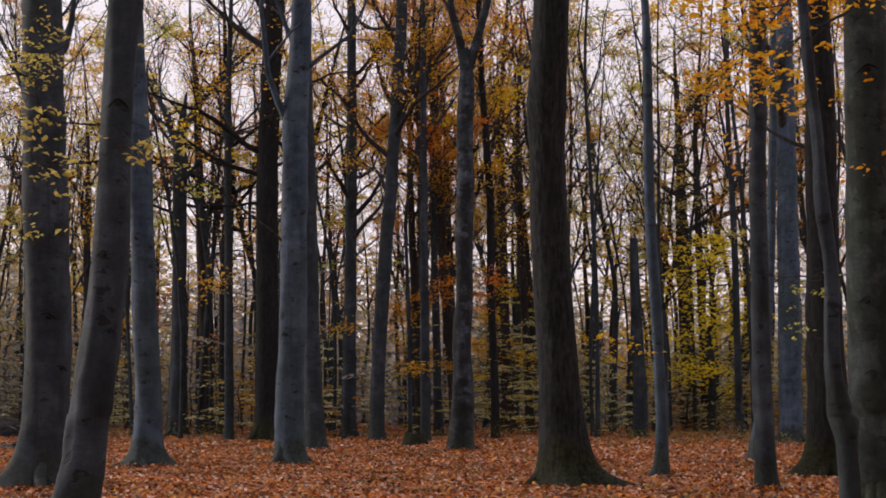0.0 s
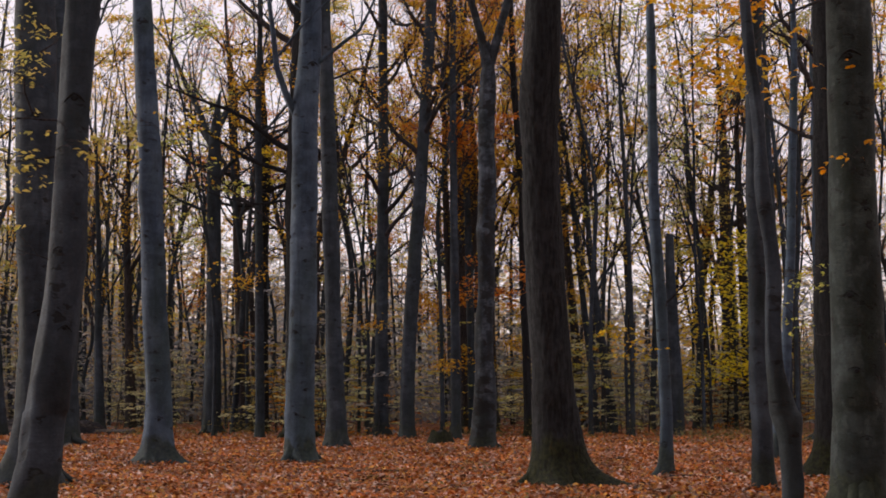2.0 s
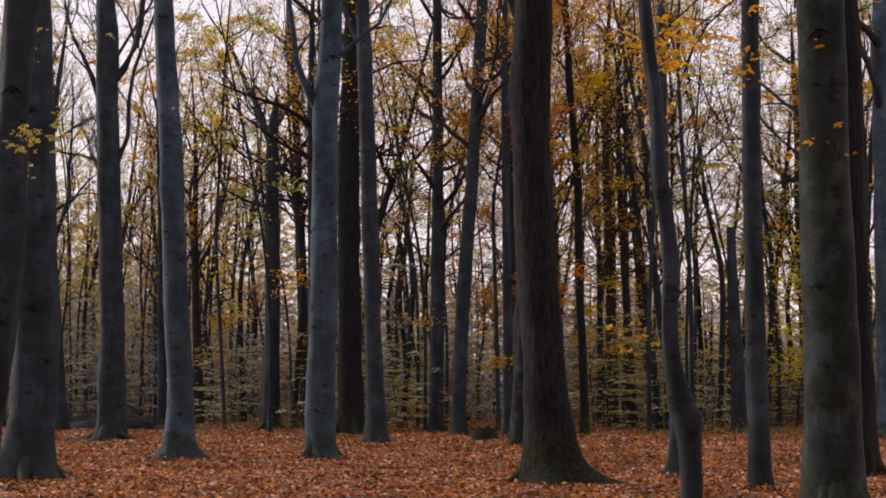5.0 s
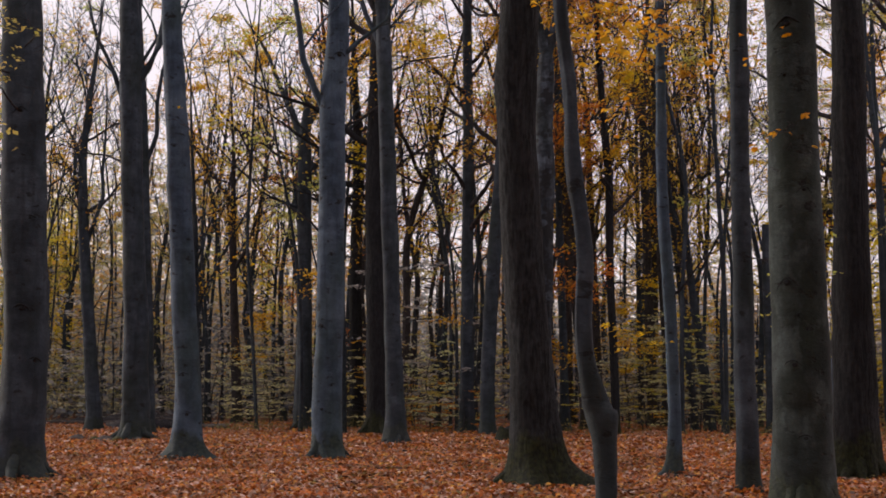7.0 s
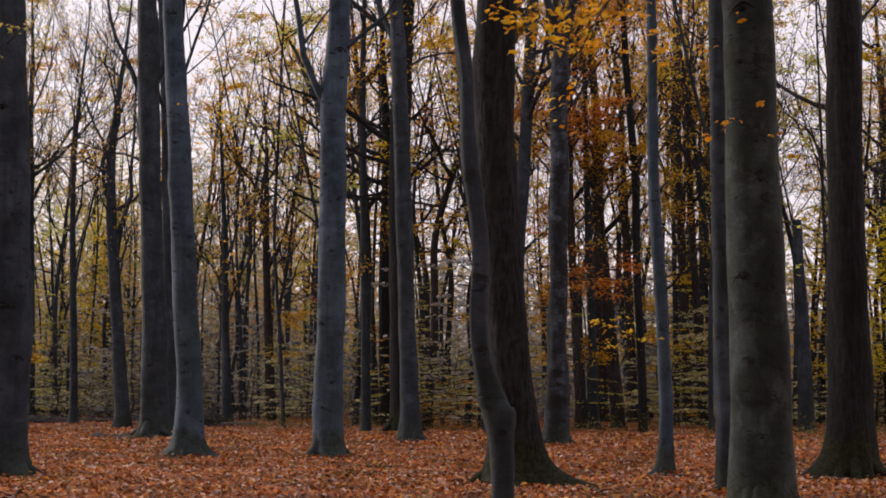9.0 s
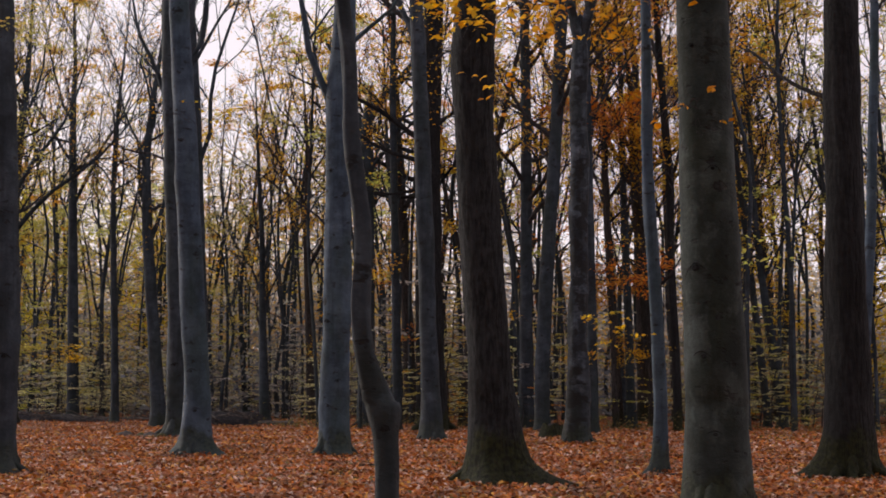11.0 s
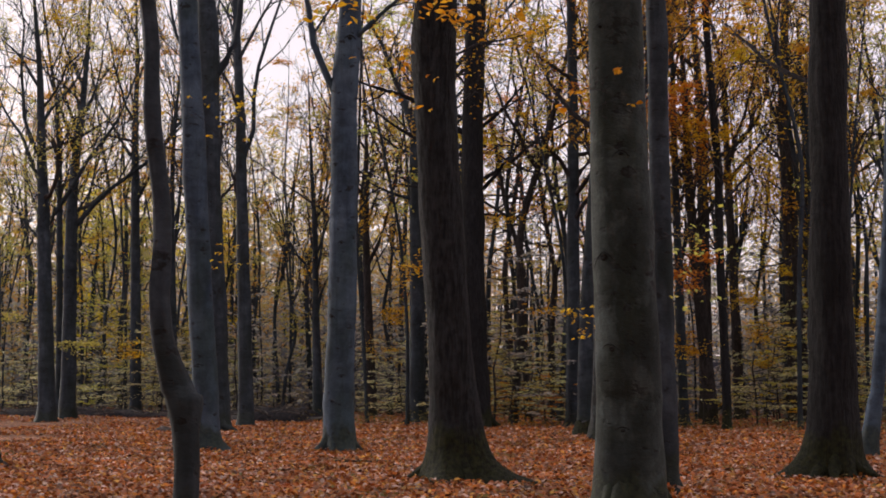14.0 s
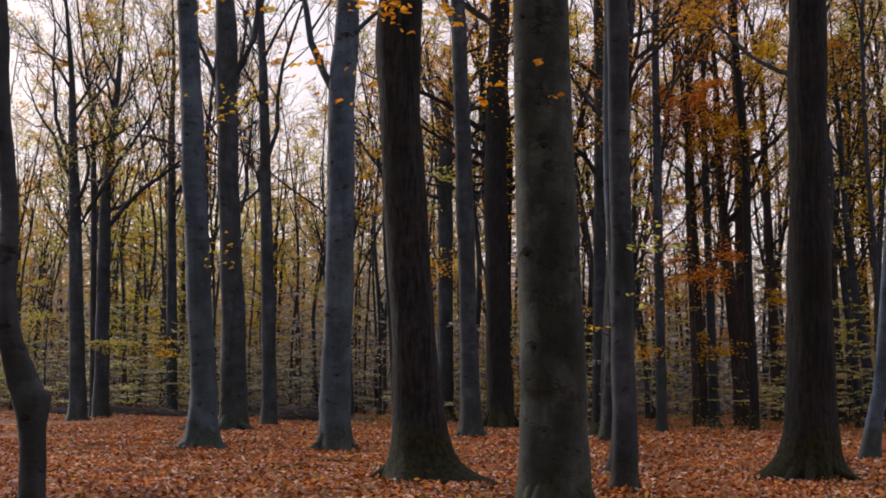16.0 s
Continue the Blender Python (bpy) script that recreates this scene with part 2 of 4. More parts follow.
SOIL, s_nt, s_b = material("leaf_litter_ground", 0.95)
s_vor = s_nt.nodes.new("ShaderNodeTexVoronoi")
s_vor.inputs["Scale"].default_value = 11.0
s_nt.links.new(coords(s_nt, (1, 1, 1)), s_vor.inputs["Vector"])
s_sep = s_nt.nodes.new("ShaderNodeSeparateColor")
s_nt.links.new(s_vor.outputs["Color"], s_sep.inputs[0])
s_col = ramp(s_nt, s_sep.outputs[0], [(0.0, (0.05, 0.022, 0.014)), (0.35, (0.16, 0.058, 0.025)), (0.65, (0.30, 0.105, 0.038)), (0.88, (0.42, 0.175, 0.06)), (1.0, (0.54, 0.40, 0.31))])
s_big = noise_tex(s_nt, coords(s_nt, (1, 1, 1)), 0.5, 5.0)
s_col = mixed(s_nt, ramp(s_nt, s_big, [(0.42, (0, 0, 0)), (0.66, (0.85, 0.85, 0.85))]), s_col, (0.07, 0.034, 0.02))
s_nt.links.new(s_col, s_b.inputs["Base Color"])
bumped(s_nt, s_b, s_vor.outputs["Distance"], 0.8, 0.04)
MOSS, m_nt, m_b = material("moss", 1.0)
m_nt.links.new(ramp(m_nt, noise_tex(m_nt, coords(m_nt, (1, 1, 1)), 14.0, 5.0), [(0.3, (0.02, 0.022, 0.010)), (0.7, (0.075, 0.075, 0.03))]), m_b.inputs["Base Color"])
DEAD, d_nt, d_b = material("weathered_wood", 0.9)
d_nt.links.new(ramp(d_nt, noise_tex(d_nt, coords(d_nt, (1, 1, 1)), 9.0, 5.0), [(0.3, (0.035, 0.03, 0.028)), (0.7, (0.13, 0.115, 0.105))]), d_b.inputs["Base Color"])

SCAR, k_nt, k_b = material("scar_bark", 0.95)
k_nt.links.new(ramp(k_nt, noise_tex(k_nt, coords(k_nt, (1, 1, 1)), 25.0, 4.0), [(0.35, (0.006, 0.0065, 0.0075)), (0.7, (0.022, 0.024, 0.027))]), k_b.inputs["Base Color"])

EARTH, e_nt, e_b = material("dark_earth", 1.0)
e_n = noise_tex(e_nt, coords(e_nt, (1, 1, 1)), 5.0, 6.0, 0.65)
e_nt.links.new(ramp(e_nt, e_n, [(0.35, (0.014, 0.014, 0.017)), (0.6, (0.042, 0.040, 0.044)), (0.72, (0.13, 0.07, 0.045))]), e_b.inputs["Base Color"])
bumped(e_nt, e_b, e_n, 1.0, 0.15)


# ---- geometry helpers ----
def ground_z(x, y):
    """The forest floor: level, with shallow hollows."""
    return -0.125 + 0.018 * math.sin(x * 1.1 + 0.7 * y) + 0.014 * math.sin(0.8 * y - 0.5 * x)


class Build:
    """Collects vertices and equal-sided faces for one mesh."""

    def __init__(self):
        self.v, self.f, self.n = [], [], 0

    def add(self, v, f):
        self.v.append(np.asarray(v, dtype=np.float64))
        self.f.append(np.asarray(f, dtype=np.int64) + self.n)
        self.n += len(v)

    def mesh(self, name, mat, smooth=True):
        me = bpy.data.meshes.new(name)
        v, f = np.concatenate(self.v), np.concatenate(self.f)
        k = f.shape[1]
        me.vertices.add(len(v))
        me.vertices.foreach_set("co", v.astype(np.float32).ravel())
        me.loops.add(f.size)
        me.loops.foreach_set("vertex_index", f.astype(np.int32).ravel())
        me.polygons.add(len(f))
        me.polygons.foreach_set("loop_start", np.arange(len(f), dtype=np.int32) * k)
        if smooth:
            me.polygons.foreach_set("use_smooth", np.ones(len(f), dtype=bool))
        me.update(calc_edges=True)
        me.materials.append(mat)
        return me


def part(name, build, mat, parent, label="", smooth=True, kind=""):
    ob = new(name, build.mesh(name, mat, smooth))
    ob.parent = parent
    return tagged(ob, label, kind=kind)


def tube(build, pts, rad, sides):
    """A round tapering limb along pts."""
    pts, rad = np.asarray(pts, float), np.asarray(rad, float)
    n = len(pts)
    tan = np.gradient(pts, axis=0)
    tan /= np.linalg.norm(tan, axis=1)[:, None] + 1e-9
    ref = np.where(np.abs(tan[:, 2:3]) < 0.9, np.array([[0.0, 0.0, 1.0]]), np.array([[1.0, 0.0, 0.0]]))
    a = np.cross(tan, ref)
    a /= np.linalg.norm(a, axis=1)[:, None] + 1e-9
    b = np.cross(tan, a)
    th = np.arange(sides) * 2 * math.pi / sides
    ring = a[:, None, :] * np.cos(th)[None, :, None] + b[:, None, :] * np.sin(th)[None, :, None]
    v = (pts[:, None, :] + ring * rad[:, None, None]).reshape(-1, 3)
    i = np.arange(n - 1)[:, None] * sides
    j = np.arange(sides)[None, :]
    k = (np.arange(sides)[None, :] + 1) % sides
    f = np.stack([i + j, i + k, i + sides + k, i + sides + j], axis=-1).reshape(-1, 4)
    build.add(v, f)


def leaf_cloud(build, pos, size, rng, tilt=0.5, droop=0.0, fine=False):
    """One folded blade at each place; fine: an oval blade, else two triangles."""
    pos = np.asarray(pos, float)
    n = len(pos)
    ang = rng.uniform(0, 2 * math.pi, n)
    nor = np.stack([rng.normal(0, tilt, n), rng.normal(0, tilt, n), np.ones(n)], 1)
    nor /= np.linalg.norm(nor, axis=1)[:, None]
    d = np.stack([np.cos(ang), np.sin(ang), np.full(n, -droop)], 1)
    d -= nor * np.sum(d * nor, 1)[:, None]
    d /= np.linalg.norm(d, axis=1)[:, None]
    s = np.cross(nor, d)
    L = size * rng.uniform(0.6, 1.3, n)[:, None]
    fold = rng.uniform(0.0, 0.25, n)[:, None]
    if fine:
        rise = nor * L * fold
        v = np.stack([pos - d * L * 0.5, pos - d * L * 0.18 + s * L * 0.27 + rise, pos + d * L * 0.2 + s * L * 0.24 + rise, pos + d * L * 0.5 - nor * L * 0.08,
                      pos + d * L * 0.2 - s * L * 0.24 + rise, pos - d * L * 0.18 - s * L * 0.27 + rise], 1).reshape(-1, 3)
        o = np.arange(n)[:, None] * 6
        build.add(v, np.concatenate([o + np.array([q]) for q in ([0, 5, 1], [1, 5, 4], [1, 4, 2], [2, 4, 3])]))
        return
    v = np.stack([pos - d * L * 0.5, pos + s * L * 0.3 + nor * L * fold, pos + d * L * 0.5, pos - s * L * 0.3 + nor * L * fold], 1).reshape(-1, 3)
    o = np.arange(n)[:, None] * 4
    build.add(v, np.concatenate([o + np.array([[0, 2, 1]]), o + np.array([[0, 3, 2]])]))


def unit(v):
    return v / (np.linalg.norm(v) + 1e-9)


def way(az, el):
    a, e = radians(az), radians(el)
    return np.array([math.cos(a) * math.cos(e), math.sin(a) * math.cos(e), math.sin(e)])


def bough(wood, leaves, p, d, length, r, level, rng, up=0.25, wob=0.22, kids=(5, 4, 0), leaf_n=6, sides=(6, 3, 3), thin=0.006):
    """A bough that bends towards the light, forks into branches and twigs and bears leaf places on its last order."""
    n = (9, 5, 3)[min(level, 2)]
    stout = level == 0 and r > 0.08
    wob = wob * 0.8 if stout else wob
    pts, rad = [p], [r]
    step = length / (n - 1)
    for i in range(1, n):
        d = unit(d + np.array([0, 0, up / n * 2]) + rng.normal(0, wob, 3) * (0.8 if level else 0.7))
        pts.append(pts[-1] + d * step)
        rad.append(r * (1 - 0.85 * (i / (n - 1)) ** 1.1 if stout else 1 - 0.88 * (i / (n - 1)) ** 0.75))
    if level < 2:
        tube(wood, pts, rad, sides[level])
    else:
        tube(wood, [pts[0], pts[-1]], [rad[0], rad[-1]], sides[2])
    pts = np.array(pts)
    if level >= 2 or kids[level] == 0:
        if leaf_n:
            k = rng.poisson(leaf_n)
            t = rng.uniform(0.2, 1.05, k) * (n - 1.001)
            i = np.minimum(t.astype(int), n - 2)
            w = (t - i)[:, None]
            leaves.append(pts[i] * (1 - w) + pts[i + 1] * w + rng.normal(0, 1, (k, 3)) * np.array([0.22, 0.22, 0.05]))
        return
    if level == 1:
        leaf_n = leaf_n * rng.choice((0.0, 0.3, 1.0, 2.6))
    for j in range(kids[level]):
        t = (0.22 + 0.78 * (j + rng.uniform(0.1, 0.9)) / kids[level]) * (n - 1.001)
        i = min(int(t), n - 2)
        q = pts[i] + (pts[i + 1] - pts[i]) * (t - i)
        along = unit(pts[i + 1] - pts[i])
        side = unit(np.cross(along, rng.normal(0, 1, 3)) * np.array([1, 1, 0.3 if up <= 0 else 0.65]))
        ang = rng.uniform(0.5, 1.0)
        f = 1 - 0.55 * t / (n - 1)
        bough(wood, leaves, q, unit(along * math.cos(ang) + side * math.sin(ang)), length * rng.uniform(0.42, 0.7) * f,
              max(r * 0.5 * f, thin), level + 1, rng, up, wob, kids, leaf_n, sides, thin)


def spine_at(spine, z):
    zs = [s[2] for s in spine]
    return [np.interp(z, zs, [s[k] for s in spine]) for k in (0, 1, 3)]


def trunk_build(spine, top, flare, lobes, rng, sides=26, step=0.3, rough=0.03, knots=5, bottom=-0.25, roots=()):
    """A trunk along its spine, thickened into root lobes at the foot, with swellings, scars and an uneven girth."""
    low = spine[0]
    if low[2] > 0:
        spine = [(low[0], low[1], -0.3, low[3] * 1.02)] + list(spine)
    last = spine[-1]
    if top > last[2] + 0.5:
        prev, n = spine[-2], 4
        spine = list(spine)
        px, py = [(last[i] - prev[i]) / max(last[2] - prev[2], 0.5) * 0.6 for i in (0, 1)]
        rise = (top - last[2]) / n
        for i in range(1, n + 1):
            px, py = px + rng.normal(0, 0.05), py + rng.normal(0, 0.05)
            q = spine[-1]
            spine.append((q[0] + px * rise, q[1] + py * rise, last[2] + rise * i, last[3] * (1 - 0.9 * i / n)))
    z = np.concatenate([np.arange(bottom, min(1.2, top - 0.02), step * 0.3), np.arange(1.2, top, step), [top]])
    c = np.array([spine_at(spine, h) for h in z])
    ker = np.array([0.25, 0.5, 0.25])
    for _ in range(3):
        for k in range(3):
            c[1:-1, k] = np.convolve(c[:, k], ker, "valid")
    th = np.arange(sides) * 2 * math.pi / sides
    Z, TH = np.meshgrid(z, th, indexing="ij")
    ph = rng.uniform(0, 6.28, 6)
    g = 1 + 0.3 * flare * np.exp(-np.clip(Z, 0, None) / 0.55)
    for i in range(lobes + 1):
        t0, wide, tall = (i + rng.uniform(-0.3, 0.3)) * 6.283 / (lobes + 1) + ph[0], rng.uniform(0.3, 0.55), rng.uniform(0.12, 0.34)
        dt = np.angle(np.exp(1j * (TH - t0)))
        g += flare * rng.uniform(0.8, 2.6) * np.exp(-(dt / wide) ** 2) * np.exp(-np.clip(Z + 0.05, 0, None) / tall)
        g += flare * rng.uniform(0.3, 1.9) * np.exp(-((dt + rng.normal(0, 0.3)) / 0.22) ** 2) * np.exp(-np.clip(Z + 0.02, 0, None) / 0.07)
    for az, amp, wide, tall in roots:
        dt = np.angle(np.exp(1j * (TH - radians(az))))
        g += 1.7 * amp * np.exp(-(dt / wide) ** 2) * (np.exp(-np.clip(Z + 0.03, 0, None) / tall) + 0.22 * np.exp(-np.clip(Z, 0, None) / (tall * 4)))
    g += rough * (np.sin(Z * 2.3 + ph[2] + 2 * np.cos(TH + ph[3])) + 0.7 * np.cos(2 * TH + Z * 0.7 + ph[4]) + 0.5 * np.sin(5 * TH + Z * 1.9 + ph[5]))
    g += rough * 0.45 * (np.sin(3 * TH - 4.1 * Z + ph[1]) * np.sin(2.7 * Z + ph[4]) + 0.6 * np.sin(7 * TH + 6.3 * Z + ph[2]))
    for _ in range(knots):
        z0, t0, s = rng.uniform(0.4, max(top * 0.6, 1.5)), rng.uniform(0, 6.28), rng.uniform(0.08, 0.2)
        dt = np.angle(np.exp(1j * (TH - t0)))
        g += rng.uniform(0.06, 0.16) * np.exp(-((Z - z0) / s) ** 2 - (dt / 0.45) ** 2)
    R = c[:, 2][:, None] * g
    if sides >= 20:
        lump = [noise.noise(Vector((math.cos(a) * 1.1 + ph[1], math.sin(a) * 1.1, h * 1.5))) + 0.55 * noise.noise(Vector((math.cos(a) * 2.6, math.sin(a) * 2.6 + ph[2], h * 4.5))) for h in z for a in th]
        R = R + np.array(lump).reshape(R.shape) * (0.012 + 1.3 * rough * c[:, 2][:, None])
    v = np.stack([c[:, 0][:, None] + R * np.cos(TH), c[:, 1][:, None] + R * np.sin(TH), Z], -1).reshape(-1, 3)
    n = len(z)
    i = np.arange(n - 1)[:, None] * sides
    j = np.arange(sides)[None, :]
    k = (j + 1) % sides
    b = Build()
    b.add(v, np.stack([i + j, i + k, i + sides + k, i + sides + j], -1).reshape(-1, 4))
    return b, spine


def branch_scar(trunk, spine, z, az, size, lift):
    """An old branch scar on smooth bark: a dark oval knot under a drooping, brow-shaped ridge."""
    sx, sy, sr = spine_at(spine, z)
    b = Build()
    wide = size / max(sr, 0.05)
    rng = np.random.default_rng(int(z * 100) + az)
    skew, sag, heavy = rng.uniform(-0.35, 0.35), rng.uniform(0.35, 0.9), rng.uniform(0.05, 0.09)
    brow = []
    for i in range(9):
        u = i / 4 - 1.0
        a = radians(az) + u * wide
        brow.append((sx + (sr + lift) * math.cos(a), sy + (sr + lift) * math.sin(a), z + size * (0.32 - sag * abs(u - skew * 0.4) ** 1.5 + skew * 0.3 * u + rng.normal(0, 0.03))))
    tube(b, brow, [size * heavy * (1.05 - abs(i / 4 - 1.0) ** 2) * rng.uniform(0.7, 1.2) + 0.002 for i in range(9)], 6)
    a = radians(az)
    out = np.array([math.cos(a), math.sin(a), 0.0])
    across = np.array([-math.sin(a), math.cos(a), 0.0])
    mid = np.array([sx, sy, z - 0.1 * size]) + out * (sr + lift - 0.012)
    rings = [(1.0, -0.01), (0.8, 0.012), (0.45, 0.02), (0.1, 0.012)]
    v = [mid + across * math.cos(t) * size * 0.34 * q + np.array([0, 0, math.sin(t) * size * 0.27 * q]) + out * h for q, h in rings for t in np.arange(10) * 0.6283]
    f = [(i * 10 + j, i * 10 + (j + 1) % 10, i * 10 + 10 + (j + 1) % 10, i * 10 + 10 + j) for i in range(3) for j in range(10)]
    b.add(np.array(v), np.array(f))
    part("branch_scar", b, SCAR, trunk, "dark brow-shaped branch scar")


def tree(name, label, x, y, spine, bark, top=17.0, flare=0.35, lobes=5, seed=1, limbs=(), crown=8, from_z=None, leaf=None, leaf_n=5,
         leaf_size=None, fine=False, twig=None, sides=26, rough=0.03, knots=5, group="", crown_up=0.35, crown_len=(2.2, 4.6), step=0.3, crown_label="thin crown of autumn leaves", roots=(), crown_kids=(4, 4, 0), limb_kids=(5, 4, 0), thin=0.006, scars=()):
    """A tree: trunk, each named limb, the crown's boughs and its leaves. A limb: z, azimuth, elevation, length, radius, bend, leaves a twig."""
    rng = np.random.default_rng(seed)
    base = new(name)
    gz = ground_z(x, y)
    base.location = (x, y, gz)
    tagged(base, label, "tree", group)
    spine = [(a, c, z - gz, r) for a, c, z, r in spine]
    tb, sp = trunk_build(spine, top, flare, lobes, rng, sides, step, rough, knots, roots=roots)
    trunk = part("trunk", tb, bark, base)
    for z, az, size in scars:
        branch_scar(trunk, sp, z - gz, az, size, 0.006)
    if sides >= 20:
        for i in range(5 if sp[1][3] > 0.2 else 3):
            az = i * 72 + rng.uniform(-25, 25)
            sx, sy, sr = spine_at(sp, 0.1)
            reach = rng.uniform(0.5, 1.6) * sr
            pts = [np.array([sx, sy, 0]) + way(az + k * rng.uniform(-9, 9), 0) * q + np.array([0, 0, h]) for k, (q, h) in
                   enumerate(((sr * 0.7, 0.34 * sr / 0.3), (sr * 1.08, 0.15 * sr / 0.3), (sr * 1.25 + reach * 0.45, 0.03), (sr * 1.25 + reach, -0.07)))]
            w = Build()
            tube(w, pts, np.array([0.34, 0.30, 0.19, 0.05]) * sr * rng.uniform(0.75, 1.2), 8)
            part("root", w, bark, base)
    leaves = []
    for z, az, el, length, r, up, ln in limbs:
        z -= gz
        w = Build()
        sx, sy, sr = spine_at(sp, z)
        bough(w, leaves, np.array([sx, sy, z]) + way(az, 0) * sr * 0.3, way(az, el), length, r, 0, rng, up, 0.26, limb_kids, ln, thin=thin)
        part("limb", w, bark if r > 0.05 else (twig or TWIG), base)
    if crown:
        w = Build()
        z0 = from_z if from_z else max(s[2] for s in spine)
        for i in range(crown):
            z = z0 + (top - z0) * (i + rng.uniform(0.1, 0.9)) / crown
            sx, sy, sr = spine_at(sp, z)
            bough(w, leaves, np.array([sx, sy, z]), way(rng.uniform(0, 360), rng.uniform(5, 50)), rng.uniform(*crown_len) * (1.1 - 0.4 * i / crown),
                  max(sr * 0.45, 0.025), 0, rng, crown_up, 0.3, crown_kids, leaf_n, thin=thin)
        part("branchwork", w, twig or TWIG, base, kind="stuff")
    if leaves and leaf:
        pos = np.concatenate(leaves)
        if len(pos):
            lb = Build()
            near = leaf_size is None and y < 30
            if near:
                pos = np.concatenate([pos] + [pos + rng.normal(0, 0.07, pos.shape) * (1, 1, 0.35) for _ in range(2)])
            leaf_cloud(lb, pos, leaf_size or (0.085 if y < 16 else 0.085 if near else 0.13), rng, 0.5 if near else 0.45, 0.2, fine)
            part("crown", lb, leaf, base, crown_label, False, "stuff")
    return base


# ---- ground ----
def make_ground():
    b = Build()
    ax = np.concatenate([[-2000, -600, -250, -150, -100, -80], np.arange(-70, 40.1, 1.0), [50, 70, 100, 150, 250, 600, 2000]])
    ay = np.concatenate([[-2000, -600, -250, -100, -50, -25, -12], np.arange(-6, 80.1, 1.0), [90, 110, 150, 250, 600, 2000]])
    X, Y = np.meshgrid(ax, ay, indexing="ij")
    Z = -0.125 + 0.018 * np.sin(X * 1.1 + 0.7 * Y) + 0.014 * np.sin(0.8 * Y - 0.5 * X)
    v = np.stack([X, Y, Z], -1).reshape(-1, 3)
    m = len(ay)
    i, j = np.meshgrid(np.arange(len(ax) - 1), np.arange(m - 1), indexing="ij")
    a = i * m + j
    b.add(v, np.stack([a, a + m, a + m + 1, a + 1], -1).reshape(-1, 4))
    ob = new("ground", b.mesh("ground", SOIL))
    tagged(ob, "forest floor covered with rust-brown fallen beech leaves", "ground", kind="structure")


make_ground()


FEET = [(-3.62, 27.03, 0.42), (-6.50, 26.92, 0.42), (-3.95, 35.97, 0.40), (-12.23, 38.04, 0.5), (1.42, 19.12, 0.52), (6.19, 21.74, 0.48), (-6.67, 46.15, 0.6), (4.73, 14.41, 0.38),
        (-6.45, 19.34, 0.5), (3.45, 22.12, 0.17), (4.38, 18.49, 0.2), (0.12, 35.14, 0.4), (-2.75, 45.73, 0.38), (-3.79, 49.40, 0.38), (-11.0, 52.2, 0.45), (6.60, 28.57, 0.25), (-1.24, 39.2, 0.6)]


def make_litter():
    """Loose leaves on the floor, thick in the near clearing and thinner with distance."""
    rng = np.random.default_rng(5)
    b = Build()
    for (x0, x1, y0, y1, dens) in ((-8, 8.5, 13, 22, 185), (-13, 9.5, 22, 32, 105), (-20, 11, 32, 46, 50), (-36, 12, 46, 66, 18)):
        n = int((x1 - x0) * (y1 - y0) * dens)
        x, y = rng.uniform(x0, x1, n), rng.uniform(y0, y1, n)
        z = -0.125 + 0.018 * np.sin(x * 1.1 + 0.7 * y) + 0.014 * np.sin(0.8 * y - 0.5 * x)
        z = z + rng.uniform(0.006, 0.06, n)
        leaf_cloud(b, np.stack([x, y, z], 1), 0.085 if y0 < 20 else 0.095 if y0 < 30 else 0.12, rng, 0.5, 0.0, y0 < 20)
    for x0, y0, r0 in FEET:
        n = 260
        a, q = rng.uniform(0, 6.283, n), r0 * (1.0 + np.abs(rng.normal(0, 0.55, n)))
        x, y = x0 + np.cos(a) * q, y0 + np.sin(a) * q
        z = -0.11 + 0.10 * np.exp(-(q / r0 - 1) * 1.8) * rng.uniform(0.2, 1.0, n)
        leaf_cloud(b, np.stack([x, y, z], 1), 0.09, rng, 0.7)
    ob = new("fallen_leaves", b.mesh("fallen_leaves", LITTER, False))
    tagged(ob, "curled rust, tan and orange leaves strewn over the floor", "fallen leaves", kind="stuff")


make_litter()

# ---- the near trees ----
tree("beech_tree", "tall grey beech with a forked limb and flared foot", -3.62, 27.03,
     [(0.01, 0, 0.75, 0.30), (0.03, 0, 1.94, 0.288), (0.06, 0, 3.74, 0.285), (0.05, 0, 6.17, 0.28), (0.07, 0, 8.15, 0.275), (0.14, 0, 8.5, 0.235), (0.16, 0, 9.92, 0.22)],
     BEECH, 17, 0.5, 5, 11, [(7.0, 182, 68, 5.5, 0.085, 0.1, 1), (4.4, 185, 40, 4.2, 0.03, -0.2, 3), (8.3, 350, 40, 3.5, 0.06, 0.2, 3)], 8, 10.5, LEAF_GOLD, 10, scars=((8.35, 300, 0.16), (5.7, 255, 0.10), (4.1, 285, 0.09), (2.6, 250, 0.12), (1.4, 300, 0.08), (0.9, 262, 0.10)))
tree("beech_tree", "slender grey beech leaning slightly, swollen mossy foot", -6.50, 26.92,
     [(-0.04, -0.1, 1.2, 0.275), (-0.16, -0.16, 2.9, 0.262), (-0.2, -0.24, 3.9, 0.25), (-0.27, -0.36, 6.0, 0.24), (-0.48, -0.42, 8.84, 0.212), (-0.55, -0.44, 9.9, 0.205)],
     BEECH, 17, 0.35, 4, 12, [], 8, 10.5, LEAF_GOLD, 10, roots=((-12, 1.15, 0.42, 0.15), (188, 0.55, 0.5, 0.18), (250, 0.5, 0.4, 0.12)), scars=((6.4, 268, 0.09), (4.6, 250, 0.10), (3.0, 295, 0.09), (1.6, 270, 0.12), (0.8, 285, 0.14)))
